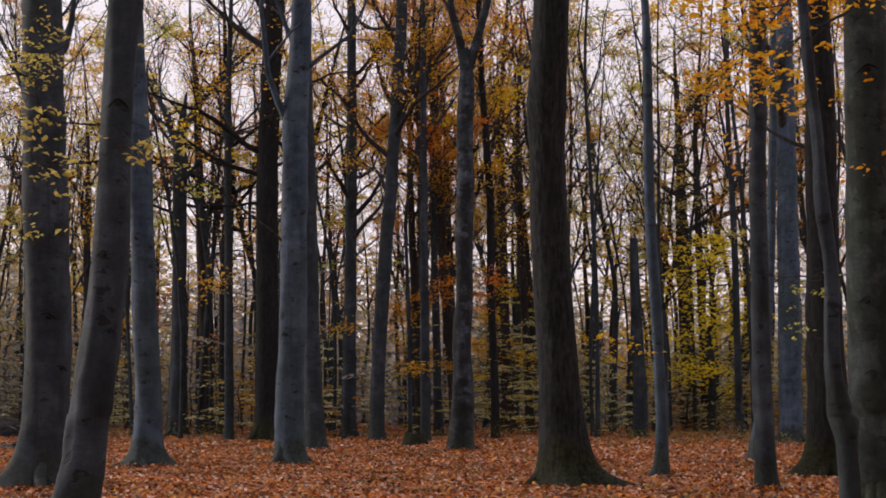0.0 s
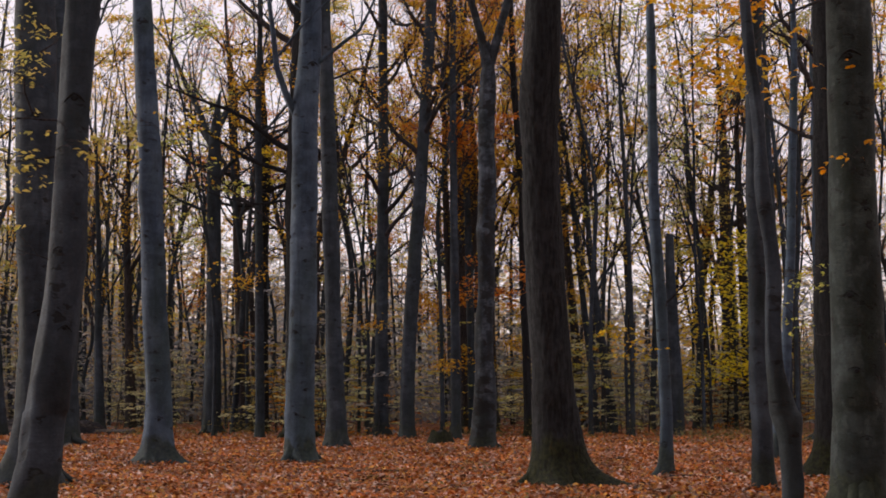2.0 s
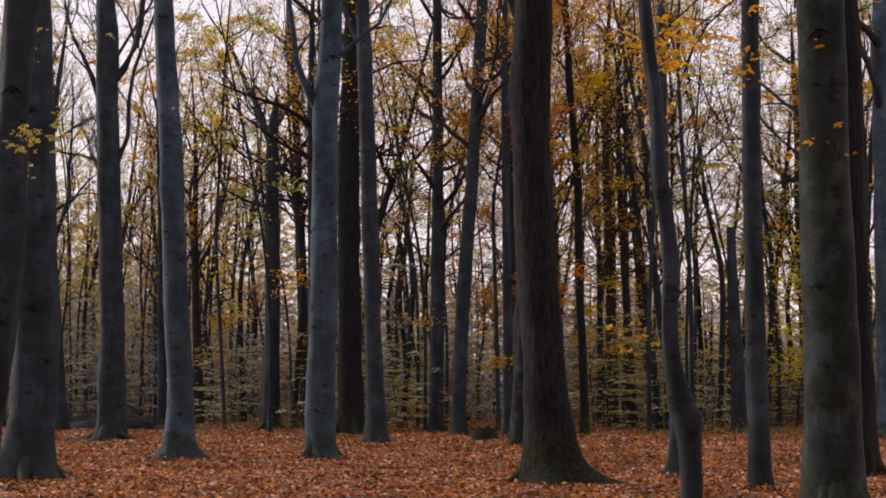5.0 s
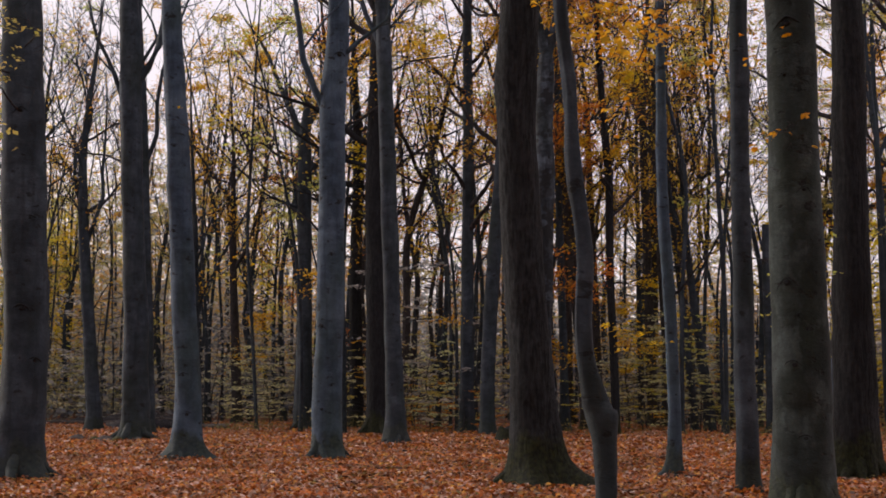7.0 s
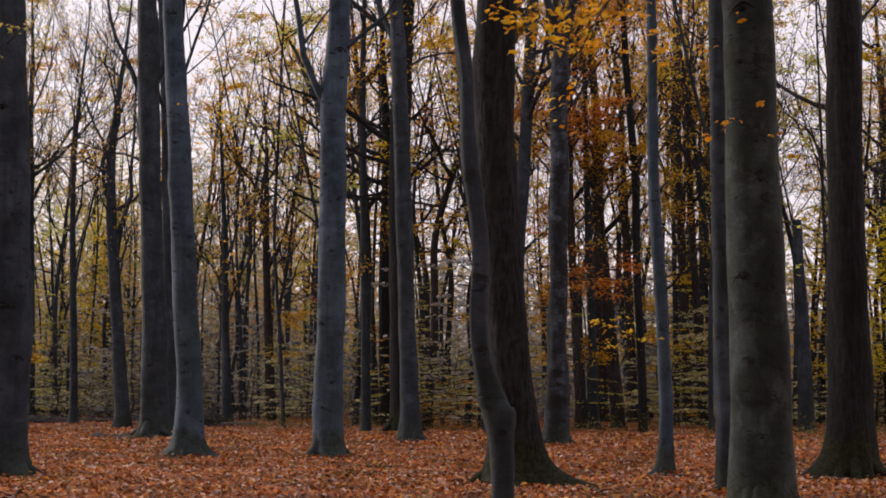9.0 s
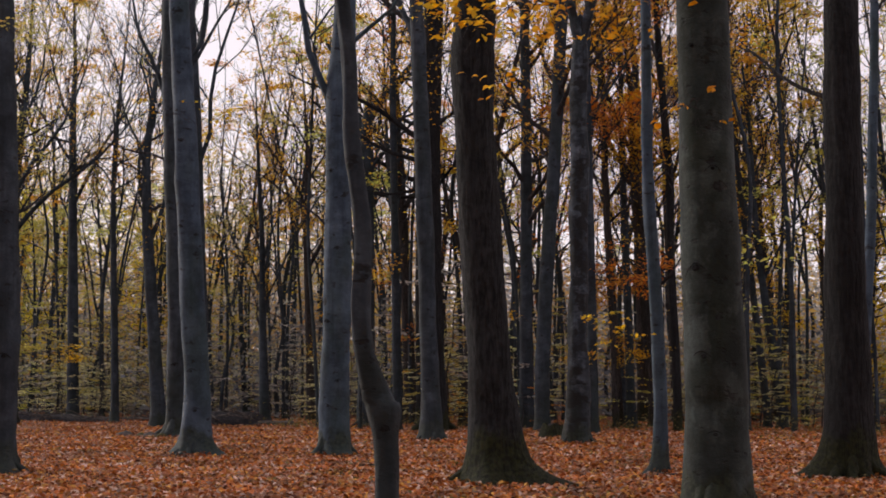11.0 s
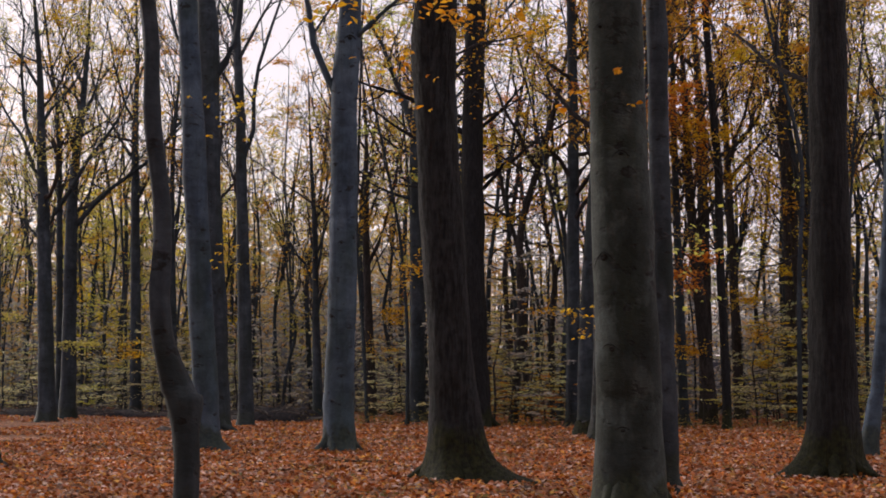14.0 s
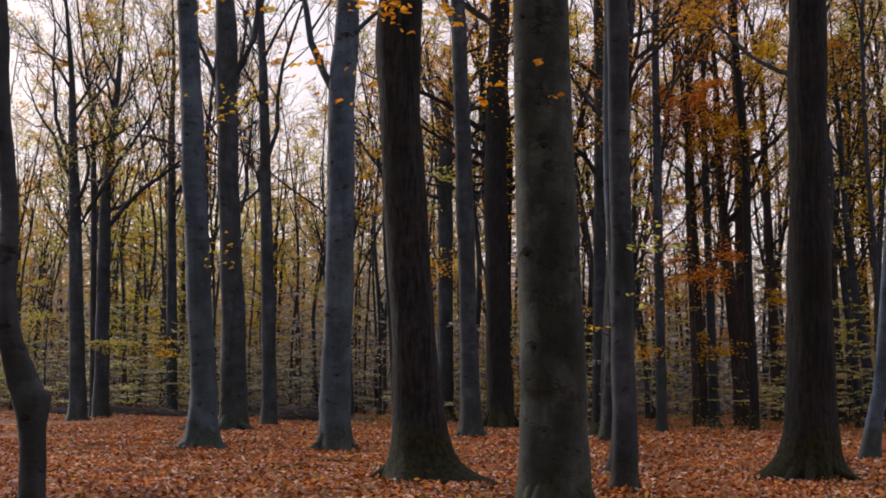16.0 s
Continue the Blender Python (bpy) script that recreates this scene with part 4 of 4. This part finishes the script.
# ---- understorey: young beeches with level sprays of leaves ----
def sapling(seed, height, leaf, label, tiers):
    rng = np.random.default_rng(seed)
    base = tagged(new("beech_sapling"), label, "sapling", "saplings of the understorey")
    wood, pos = Build(), []
    pts = [np.array([0, 0, -0.1])]
    for i in range(6):
        pts.append(pts[-1] + np.array([rng.normal(0, 0.08), rng.normal(0, 0.08), height / 6]))
    tube(wood, pts, np.linspace(0.03, 0.006, 7), 5)
    pts = np.array(pts)
    stem = Build()
    for i in range(tiers):
        z = height * (0.10 + 0.88 * (i + rng.uniform(0, 0.9)) / tiers)
        k = min(z / height * 6, 5.99)
        q = pts[int(k)] + (pts[int(k) + 1] - pts[int(k)]) * (k - int(k))
        az, ln = rng.uniform(0, 360), rng.uniform(0.8, 2.9) * (1.2 - 0.7 * z / height)
        d = way(az, rng.uniform(-4, 16))
        side = np.cross(d, (0, 0, 1))
        tip = q + d * ln + np.array([0, 0, -0.08 * ln])
        mid = q + d * ln * 0.5 + np.array([0, 0, 0.05])
        tube(stem, [q, mid, tip], [0.014, 0.009, 0.003], 3)
        # twigs to both sides in one level plane, leaves along them
        for j in range(int(3 + 2.6 * ln)):
            t = rng.uniform(0.2, 1.0)
            p = q + (tip - q) * t + np.array([0, 0, 0.1 * t * (1 - t)])
            e = unit(d * rng.uniform(0.5, 1.0) + side * rng.choice((-1.0, 1.0)) * rng.uniform(0.5, 1.0)) * rng.uniform(0.25, 0.7) * (1.15 - 0.5 * t)
            tube(stem, [p, p + e], [0.005, 0.002], 3)
            n = rng.poisson(7)
            u = rng.uniform(0.1, 1.1, n)[:, None]
            pos.append(p + e * u + rng.normal(0, 1, (n, 3)) * np.array([0.06, 0.06, 0.018]))
    part("stem", wood, TWIG, base)
    part("branchwork", stem, TWIG, base, kind="stuff")
    lb = Build()
    leaf_cloud(lb, np.concatenate(pos), 0.12, rng, 0.28, 0.1)
    part("crown", lb, leaf, base, "", False, "stuff")
    return base


SAPLINGS = [
    sapling(40, 4.6, LEAF_PALE, "young beech with pale yellow-green level sprays", 22),
    sapling(41, 3.2, LEAF_PALE, "low young beech with pale sprays of leaves", 17),
    sapling(42, 5.5, LEAF_LIME, "young beech with yellow-green layered leaves", 24),
    # leaf colours here include the blue-grey of painted haze
    sapling(43, 3.8, LEAF_HAZED, "young beech with leaves in a haze-greyed tint", 18),
    sapling(44, 2.6, LEAF_RUST, "low young beech with orange leaves", 16),
    sapling(45, 4.4, LEAF_GOLD, "young beech with sparse golden-brown sprays", 18),
]


def thicket():
    rng = np.random.default_rng(91)
    used = set()
    n = 0
    while n < 250:
        y = rng.uniform(47, 82)
        x = rng.uniform(-0.80 * y, 0.42 * y)
        edge = 50 + 2.5 * math.sin(x * 0.4) if x > -13 else rng.choice((57, 64, 64))
        if x > 8:
            edge = 44
        clump = math.sin(0.55 * x + 1.3 * math.sin(0.21 * y)) + math.sin(0.37 * y - 0.2 * x)
        if y < edge or rng.uniform(-0.7, 0.9) + (0.0 if x < -0.22 * y else 0.4) > clump:
            continue
        k = int(rng.choice((0, 0, 1, 1, 2, 3) if x < -0.22 * y else (4, 4, 0, 1, 5, 2) if x > 6 else (0, 0, 1, 2, 0, 2, 3, 1, 4, 5)))
        m = pose(x, y, ground_z(x, y), 0, 0, rng.uniform(0, 360)) @ Matrix.Scale(rng.uniform(0.7, 1.35), 4)
        if k in used:
            copy_thing(SAPLINGS[k], m)
        else:
            used.add(k)
            SAPLINGS[k].matrix_basis = m
        n += 1


thicket()


# ---- distance: the wood going on to the horizon ----
def far_wood():
    """Trees past picking apart: stems and clumps of leaves, thick below and thinning to a ragged top."""
    rng = np.random.default_rng(17)
    stems, hazed, gold = Build(), Build(), Build()
    for i in range(820):
        y = rng.uniform(84, 170)
        x = rng.uniform(-0.95 * y - 5, 0.5 * y + 10)
        h = rng.uniform(12, 21) if x < -0.22 * y else rng.uniform(10, 14) if x < 0.08 * y else rng.uniform(6, 10)
        lean = rng.normal(0, 0.5, 2)
        tube(stems, [(x, y, -0.2), (x + lean[0] * 0.5, y + lean[1] * 0.5, h * 0.5), (x + lean[0], y + lean[1], h)], [rng.uniform(0.08, 0.25), 0.1, 0.02], 4)
        west = x < -0.22 * y
        n = int(rng.uniform(330, 430) if west else rng.uniform(230, 320))
        zz = h * rng.beta(1.0, 1.5, n)
        wide = 3.0 * np.sin(np.clip(zz / h, 0.05, 1) * 2.6 + 0.35) + 0.3
        a, q = rng.uniform(0, 6.283, n), np.sqrt(rng.uniform(0, 1, n))
        pos = np.stack([x + np.cos(a) * q * wide, y + np.sin(a) * q * wide, zz], 1)
        leaf_cloud(gold if rng.uniform() < (0.55 if west else 0.45) else hazed, pos, rng.uniform(0.36, 0.56), rng, 0.6)
    # the same wood added unseen at sides and behind: closes the place, blocks skylight
    for i in range(210):
        a, q = rng.uniform(0, 6.283), rng.uniform(20, 55)
        x, y = math.cos(a) * q, math.sin(a) * q
        if y > -8 and -0.9 * (y + 10) - 6 < x < 0.5 * (y + 10) + 12:
            continue
        # thinned towards the sun so that its light rims the trunks
        if 2.2 < a < 3.5 and rng.uniform() < 0.8:
            continue
        h = rng.uniform(16, 24)
        tube(stems, [(x, y, -0.2), (x, y, h * 0.5), (x, y, h)], [0.28, 0.2, 0.03], 5)
        n = 300
        zz = h * rng.beta(1.6, 1.2, n)
        a, q = rng.uniform(0, 6.283, n), np.sqrt(rng.uniform(0, 1, n)) * 3.6
        leaf_cloud(gold, np.stack([x + np.cos(a) * q, y + np.sin(a) * q, zz], 1), 1.0, rng, 0.9)
    # extra belt of blue-grey leaves, its colour standing in for haze
    n = 66000
    y = rng.uniform(92, 150, n)
    x = (-0.95 + 1.45 * rng.beta(0.85, 1.1, n)) * y
    tall = np.where(x < -0.22 * y, 19.0, np.where(x < 0.08 * y, 13.5, 12.0)) + 2.5 * np.sin(x * 0.23 + 2 * np.sin(y * 0.07))
    leaf_cloud(hazed, np.stack([x, y, tall * rng.beta(1.0, 1.35, n)], 1), 0.58, rng, 0.7)
    # low undergrowth, its leaf tints darkened and blued for shade and haze
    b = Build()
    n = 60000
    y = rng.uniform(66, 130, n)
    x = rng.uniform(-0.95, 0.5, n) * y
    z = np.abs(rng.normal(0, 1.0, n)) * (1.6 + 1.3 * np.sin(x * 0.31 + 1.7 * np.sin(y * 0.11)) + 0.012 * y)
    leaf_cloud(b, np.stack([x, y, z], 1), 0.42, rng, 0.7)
    tagged(new("far_tree_stems", stems.mesh("far_tree_stems", BEECH_DARK)), "countless dark stems of the far wood and unseen light-blocking trees", "far wood", kind="stuff")
    tagged(new("far_golden_foliage", gold.mesh("far_golden_foliage", LEAF_FAR, False)), "golden foliage of the far wood and unseen light-blocking trees", "far wood", kind="stuff")
    tagged(new("far_dull_foliage", hazed.mesh("far_dull_foliage", LEAF_HAZED, False)), "blue-grey foliage of the far wood, haze in its colour", "far wood", kind="stuff")
    tagged(new("undergrowth", b.mesh("undergrowth", BRUSH, False)), "brown and olive undergrowth, shade and haze tinted in, below far trees", "undergrowth", kind="stuff")


far_wood()


def leafy_tree(x, y, h, wide, leaf, seed):
    """A far tree still in full leaf: trunk, rising boughs and a crown of level, ragged clumps."""
    rng = np.random.default_rng(seed)
    pale = leaf is LEAF_CREAM
    base = tagged(new("beech_tree"), "far beech in full " + ("pale cream" if pale else "bright yellow") + " leaf beyond the clearing", "tree", "leafy trees beyond the clearing")
    base.location = (x, y, ground_z(x, y))
    wood, boughs, pos = Build(), Build(), []
    lean = rng.normal(0, 0.4, 2)
    spine = np.array([(lean[0] * u, lean[1] * u, -0.2 + h * 0.95 * u) for u in np.linspace(0, 1, 7)]) + np.concatenate([np.zeros((1, 3)), rng.normal(0, 0.1, (6, 3))])
    tube(wood, spine, np.linspace(0.24, 0.03, 7), 7)
    for i in range(46):
        u = 0.16 + 0.82 * (i + rng.uniform(0, 1)) / 46
        k = min(int(u * 6), 5)
        p = spine[k] + (spine[k + 1] - spine[k]) * (u * 6 - k)
        ln = wide * rng.uniform(0.5, 1.15) * math.sin(min(1.0, 1.25 - u) * 1.9 + 0.25)
        d = way(rng.uniform(0, 360), rng.uniform(5, 40))
        tip = p + d * ln
        tube(boughs, [p, (p + tip) / 2 + np.array([0, 0, -0.1]), tip], [0.05, 0.03, 0.01], 3)
        for _ in range(4):
            c = p + (tip - p) * rng.uniform(0.3, 1.05)
            n = rng.poisson(13)
            pos.append(c + rng.normal(0, 1, (n, 3)) * np.array([0.55, 0.55, 0.16]))
    part("trunk", wood, BEECH_DARK, base)
    part("branchwork", boughs, TWIG, base, kind="stuff")
    lb = Build()
    leaf_cloud(lb, np.concatenate(pos), 0.24, rng, 0.4, 0.1)
    part("crown", lb, leaf, base, "", False, "stuff")


LEAFY = [(8.8, 66.0, 10.5, 2.6, LEAF_YELLOW), (11.7, 60.0, 9.5, 2.4, LEAF_YELLOW), (3.5, 74.0, 15, 3.0, LEAF_YELLOW),
          (-43.1, 78.0, 16.5, 3.4, LEAF_YELLOW),
          (-42.9, 84.0, 17.0, 3.2, LEAF_YELLOW),
          (-41.6, 88.0, 16.0, 3.0, LEAF_YELLOW),
          (-36.8, 86.0, 15.0, 2.8, LEAF_YELLOW),
          (-54.0, 80.0, 17, 3.4, LEAF_YELLOW),
          (-52.2, 92.0, 17, 3.0, LEAF_YELLOW),
          (-47.1, 108.0, 24.5, 4.6, LEAF_CREAM),
          (-39.4, 104.0, 22.0, 4.2, LEAF_CREAM),
          (-38.3, 100.0, 16, 3.2, LEAF_YELLOW),
          (-42.9, 96.0, 21, 3.6, LEAF_CREAM),
          (-24.7, 92.0, 15, 3.0, LEAF_YELLOW)]
for k, (x, y, h, wide, leaf) in enumerate(LEAFY):
    leafy_tree(x, y, h, wide, leaf, 640 + k)


# ---- small things on the floor ----
def lumpy(build, x, y, z, sx, sy, sz, rng, rings=7, sides=12):
    """A worn stone or root lump, flat below."""
    ph = rng.uniform(0, 6.28, 4)
    v = []
    for i in range(rings):
        e = i / (rings - 1) * math.pi / 2
        for j in range(sides):
            a = j * 2 * math.pi / sides
            q = 1 + 0.13 * math.sin(2 * a + ph[0]) + 0.08 * math.sin(3 * a + ph[1] + 2 * e) + 0.05 * math.sin(5 * a + ph[2])
            v.append((x + sx * q * math.cos(e) * math.cos(a), y + sy * q * math.cos(e) * math.sin(a), z - 0.06 + (sz + 0.06) * math.sin(e) * (1 + 0.08 * math.sin(a + ph[3]))))
    f = [(i * sides + j, i * sides + (j + 1) % sides, (i + 1) * sides + (j + 1) % sides, (i + 1) * sides + j) for i in range(rings - 1) for j in range(sides)]
    build.add(np.array(v), np.array(f))


def stone(x, y, sx, sy, sz, seed):
    b = Build()
    lumpy(b, 0, 0, 0, sx, sy, sz, np.random.default_rng(seed))
    ob = new("stone", b.mesh("stone", MOSS if seed % 2 else DEAD))
    ob.location = (x, y, ground_z(x, y) - 0.01)
    tagged(ob, "worn mossy stone lying at the foot of a beech", "stone", "stones by the beech")


for k, (dx, dy, s) in enumerate(((-0.75, -0.5, 0.30), (-1.15, -0.2, 0.24), (0.35, -0.75, 0.22), (-0.2, -0.85, 0.26), (-2.0, 0.3, 0.30))):
    stone(-12.23 + dx, 38.04 + dy, s, s * 0.8, s * 0.55, 60 + k)


def stump(x, y, r, h):
    rng = np.random.default_rng(8)
    base = tagged(new("tree_stump"), "old dark rotten stump with a ragged top", "stump")
    base.location = (x, y, ground_z(x, y))
    body, _ = trunk_build([(0, 0, -0.3, r * 1.05), (0, 0, 0.1, r), (0.02, 0, h, r * 0.8)], h, 0.2, 5, rng, 24, 0.08, 0.07, 6)
    v = body.v[0]
    high = v[:, 2] > h * 0.6
    v[high, 2] += 0.04 * np.sin(5 * np.arctan2(v[high, 1], v[high, 0]) + 1.0) * (v[high, 2] - h * 0.6) / (h * 0.4)
    part("body", body, OAK_DARK, base)
    top = Build()
    lumpy(top, 0.02, 0, h * 0.8, r * 0.74, r * 0.74, 0.10, rng, 5, 16)
    part("rotten_top", top, EARTH, base, "crumbling brown heartwood")


stump(-1.24, 39.2, 0.33, 0.40)


def log_thing(name, label, x, y, az, length, r, seed, mat, category="log", lift=0.0, group=""):
    rng = np.random.default_rng(seed)
    b = Build()
    d = way(az, 0)
    n = 9
    pts = [np.array([0, 0, r * 0.8 + lift]) + d * length * (i / (n - 1) - 0.5) + np.array([rng.normal(0, 0.03), rng.normal(0, 0.03), rng.normal(0, 0.012)]) * length * 0.3 for i in range(n)]
    rad = np.array([r * (1 - 0.45 * i / (n - 1)) * rng.uniform(0.88, 1.1) for i in range(n)])
    tube(b, [pts[0] - d * 0.01] + pts + [pts[-1] + d * 0.01], [0.001] + list(rad) + [0.001], 8)
    ob = new(name, b.mesh(name, mat))
    ob.location = (x, y, ground_z(x, y) - 0.01)
    tagged(ob, label, category, group)


LOGS = [(-33.0, 59.0, 8, 4.5, 0.17), (-28.2, 59.3, 172, 3.6, 0.13), (-24.4, 58.2, 12, 3.0, 0.12), (-15.2, 52.6, 160, 2.4, 0.12), (-18.6, 54.5, 20, 3.0, 0.13)]
for k, (x, y, az, ln, r) in enumerate(LOGS):
    log_thing("fallen_log", "grey weathered log lying at the far edge", x, y, az, ln, r, 80 + k, DEAD, group="logs at the far edge")


def bank(x, y, sx, sy, sz, seed, label):
    """A low heap of dark earth with brash lying over it."""
    rng = np.random.default_rng(seed)
    base = tagged(new("earth_bank"), label, "earth bank", "earth banks at the clearing's edge")
    base.location = (x, y, ground_z(x, y))
    heap, brash = Build(), Build()
    lumpy(heap, 0, 0, 0, sx, sy, sz, rng, 10, 40)
    v = heap.v[0]
    v[:, 2] += np.array([0.16 * noise.noise(Vector((p[0] * 0.9 + seed, p[1] * 1.4, 0))) + 0.07 * noise.noise(Vector((p[0] * 3, p[1] * 3, seed))) for p in v]) * np.clip(v[:, 2] / sz, 0, 1)
    part("mound", heap, EARTH, base)
    for _ in range(int(26 * sx)):
        a, q = rng.uniform(0, 6.283), math.sqrt(rng.uniform(0, 1)) * 1.05
        p = np.array([math.cos(a) * q * sx, math.sin(a) * q * sy, sz * math.sqrt(max(0.0, 1 - q * q)) * 0.9 + 0.02])
        d = way(rng.uniform(0, 360), rng.uniform(-14, 20))
        ln = rng.uniform(0.4, 1.3)
        tube(brash, [p, p + d * ln * 0.5 + rng.normal(0, 0.06, 3), p + d * ln], [0.03, 0.02, 0.008], 4)
    part("brash", brash, DEAD, base, "grey dead twigs", kind="stuff")


bank(-29.5, 56.6, 4.6, 1.1, 0.36, 3, "long low bank of dark earth strewn with dead twigs")
bank(-17.4, 53.0, 2.0, 1.0, 0.55, 4, "dark heap of earth and dead twigs")
bank(-22.6, 60.5, 2.6, 1.0, 0.40, 5, "low dark earth heap overgrown with dead twigs")
STICKS = [(2.4, 18.3, 150, 1.1, 0.016), (4.0, 21.3, 330, 1.3, 0.02), (3.0, 16.6, 140, 0.9, 0.014), (-1.5, 23.0, 20, 1.0, 0.014), (-4.8, 25.2, 160, 0.8, 0.014), (7.0, 24.0, 40, 1.2, 0.018),
          (0.6, 26.5, 100, 0.9, 0.015), (-8.2, 29.0, 15, 1.4, 0.018), (5.2, 27.6, 170, 1.0, 0.016), (-2.2, 31.0, 30, 1.2, 0.018), (7.9, 26.4, 10, 1.6, 0.025), (2.9, 29.5, 165, 1.2, 0.018)]
for k, (x, y, az, ln, r) in enumerate(STICKS):
    log_thing("fallen_stick", "thin dark twig lying on the fallen leaves", x, y, az, ln, r, 120 + k, TWIG, "stick", 0.03, "sticks on the floor")


def herbs():
    """Low brambles and seedlings along the thicket's edge and in loose tufts on the floor."""
    rng = np.random.default_rng(44)
    b = Build()
    for _ in range(150):
        y = rng.uniform(40, 54)
        x = rng.uniform(-14, 16)
        if y < 47 and x < 4:
            continue
        n, w, h = int(rng.uniform(25, 60)), rng.uniform(0.3, 0.9), rng.uniform(0.15, 0.6)
        p = np.stack([rng.normal(x, w, n), rng.normal(y, w, n), ground_z(x, y) + np.abs(rng.normal(0, h * 0.6, n)) + 0.03], 1)
        leaf_cloud(b, p, 0.11, rng, 0.5)
    for _ in range(60):
        x, y = rng.uniform(-11, 8), rng.uniform(15, 38)
        n = int(rng.uniform(8, 26))
        leaf_cloud(b, np.stack([rng.normal(x, 0.22, n), rng.normal(y, 0.22, n), ground_z(x, y) + np.abs(rng.normal(0.05, 0.03, n))], 1), 0.075, rng, 0.6)
    tagged(new("brambles", b.mesh("brambles", HERB, False)), "low green-brown brambles and seedlings among the leaves", "brambles", kind="stuff")


herbs()
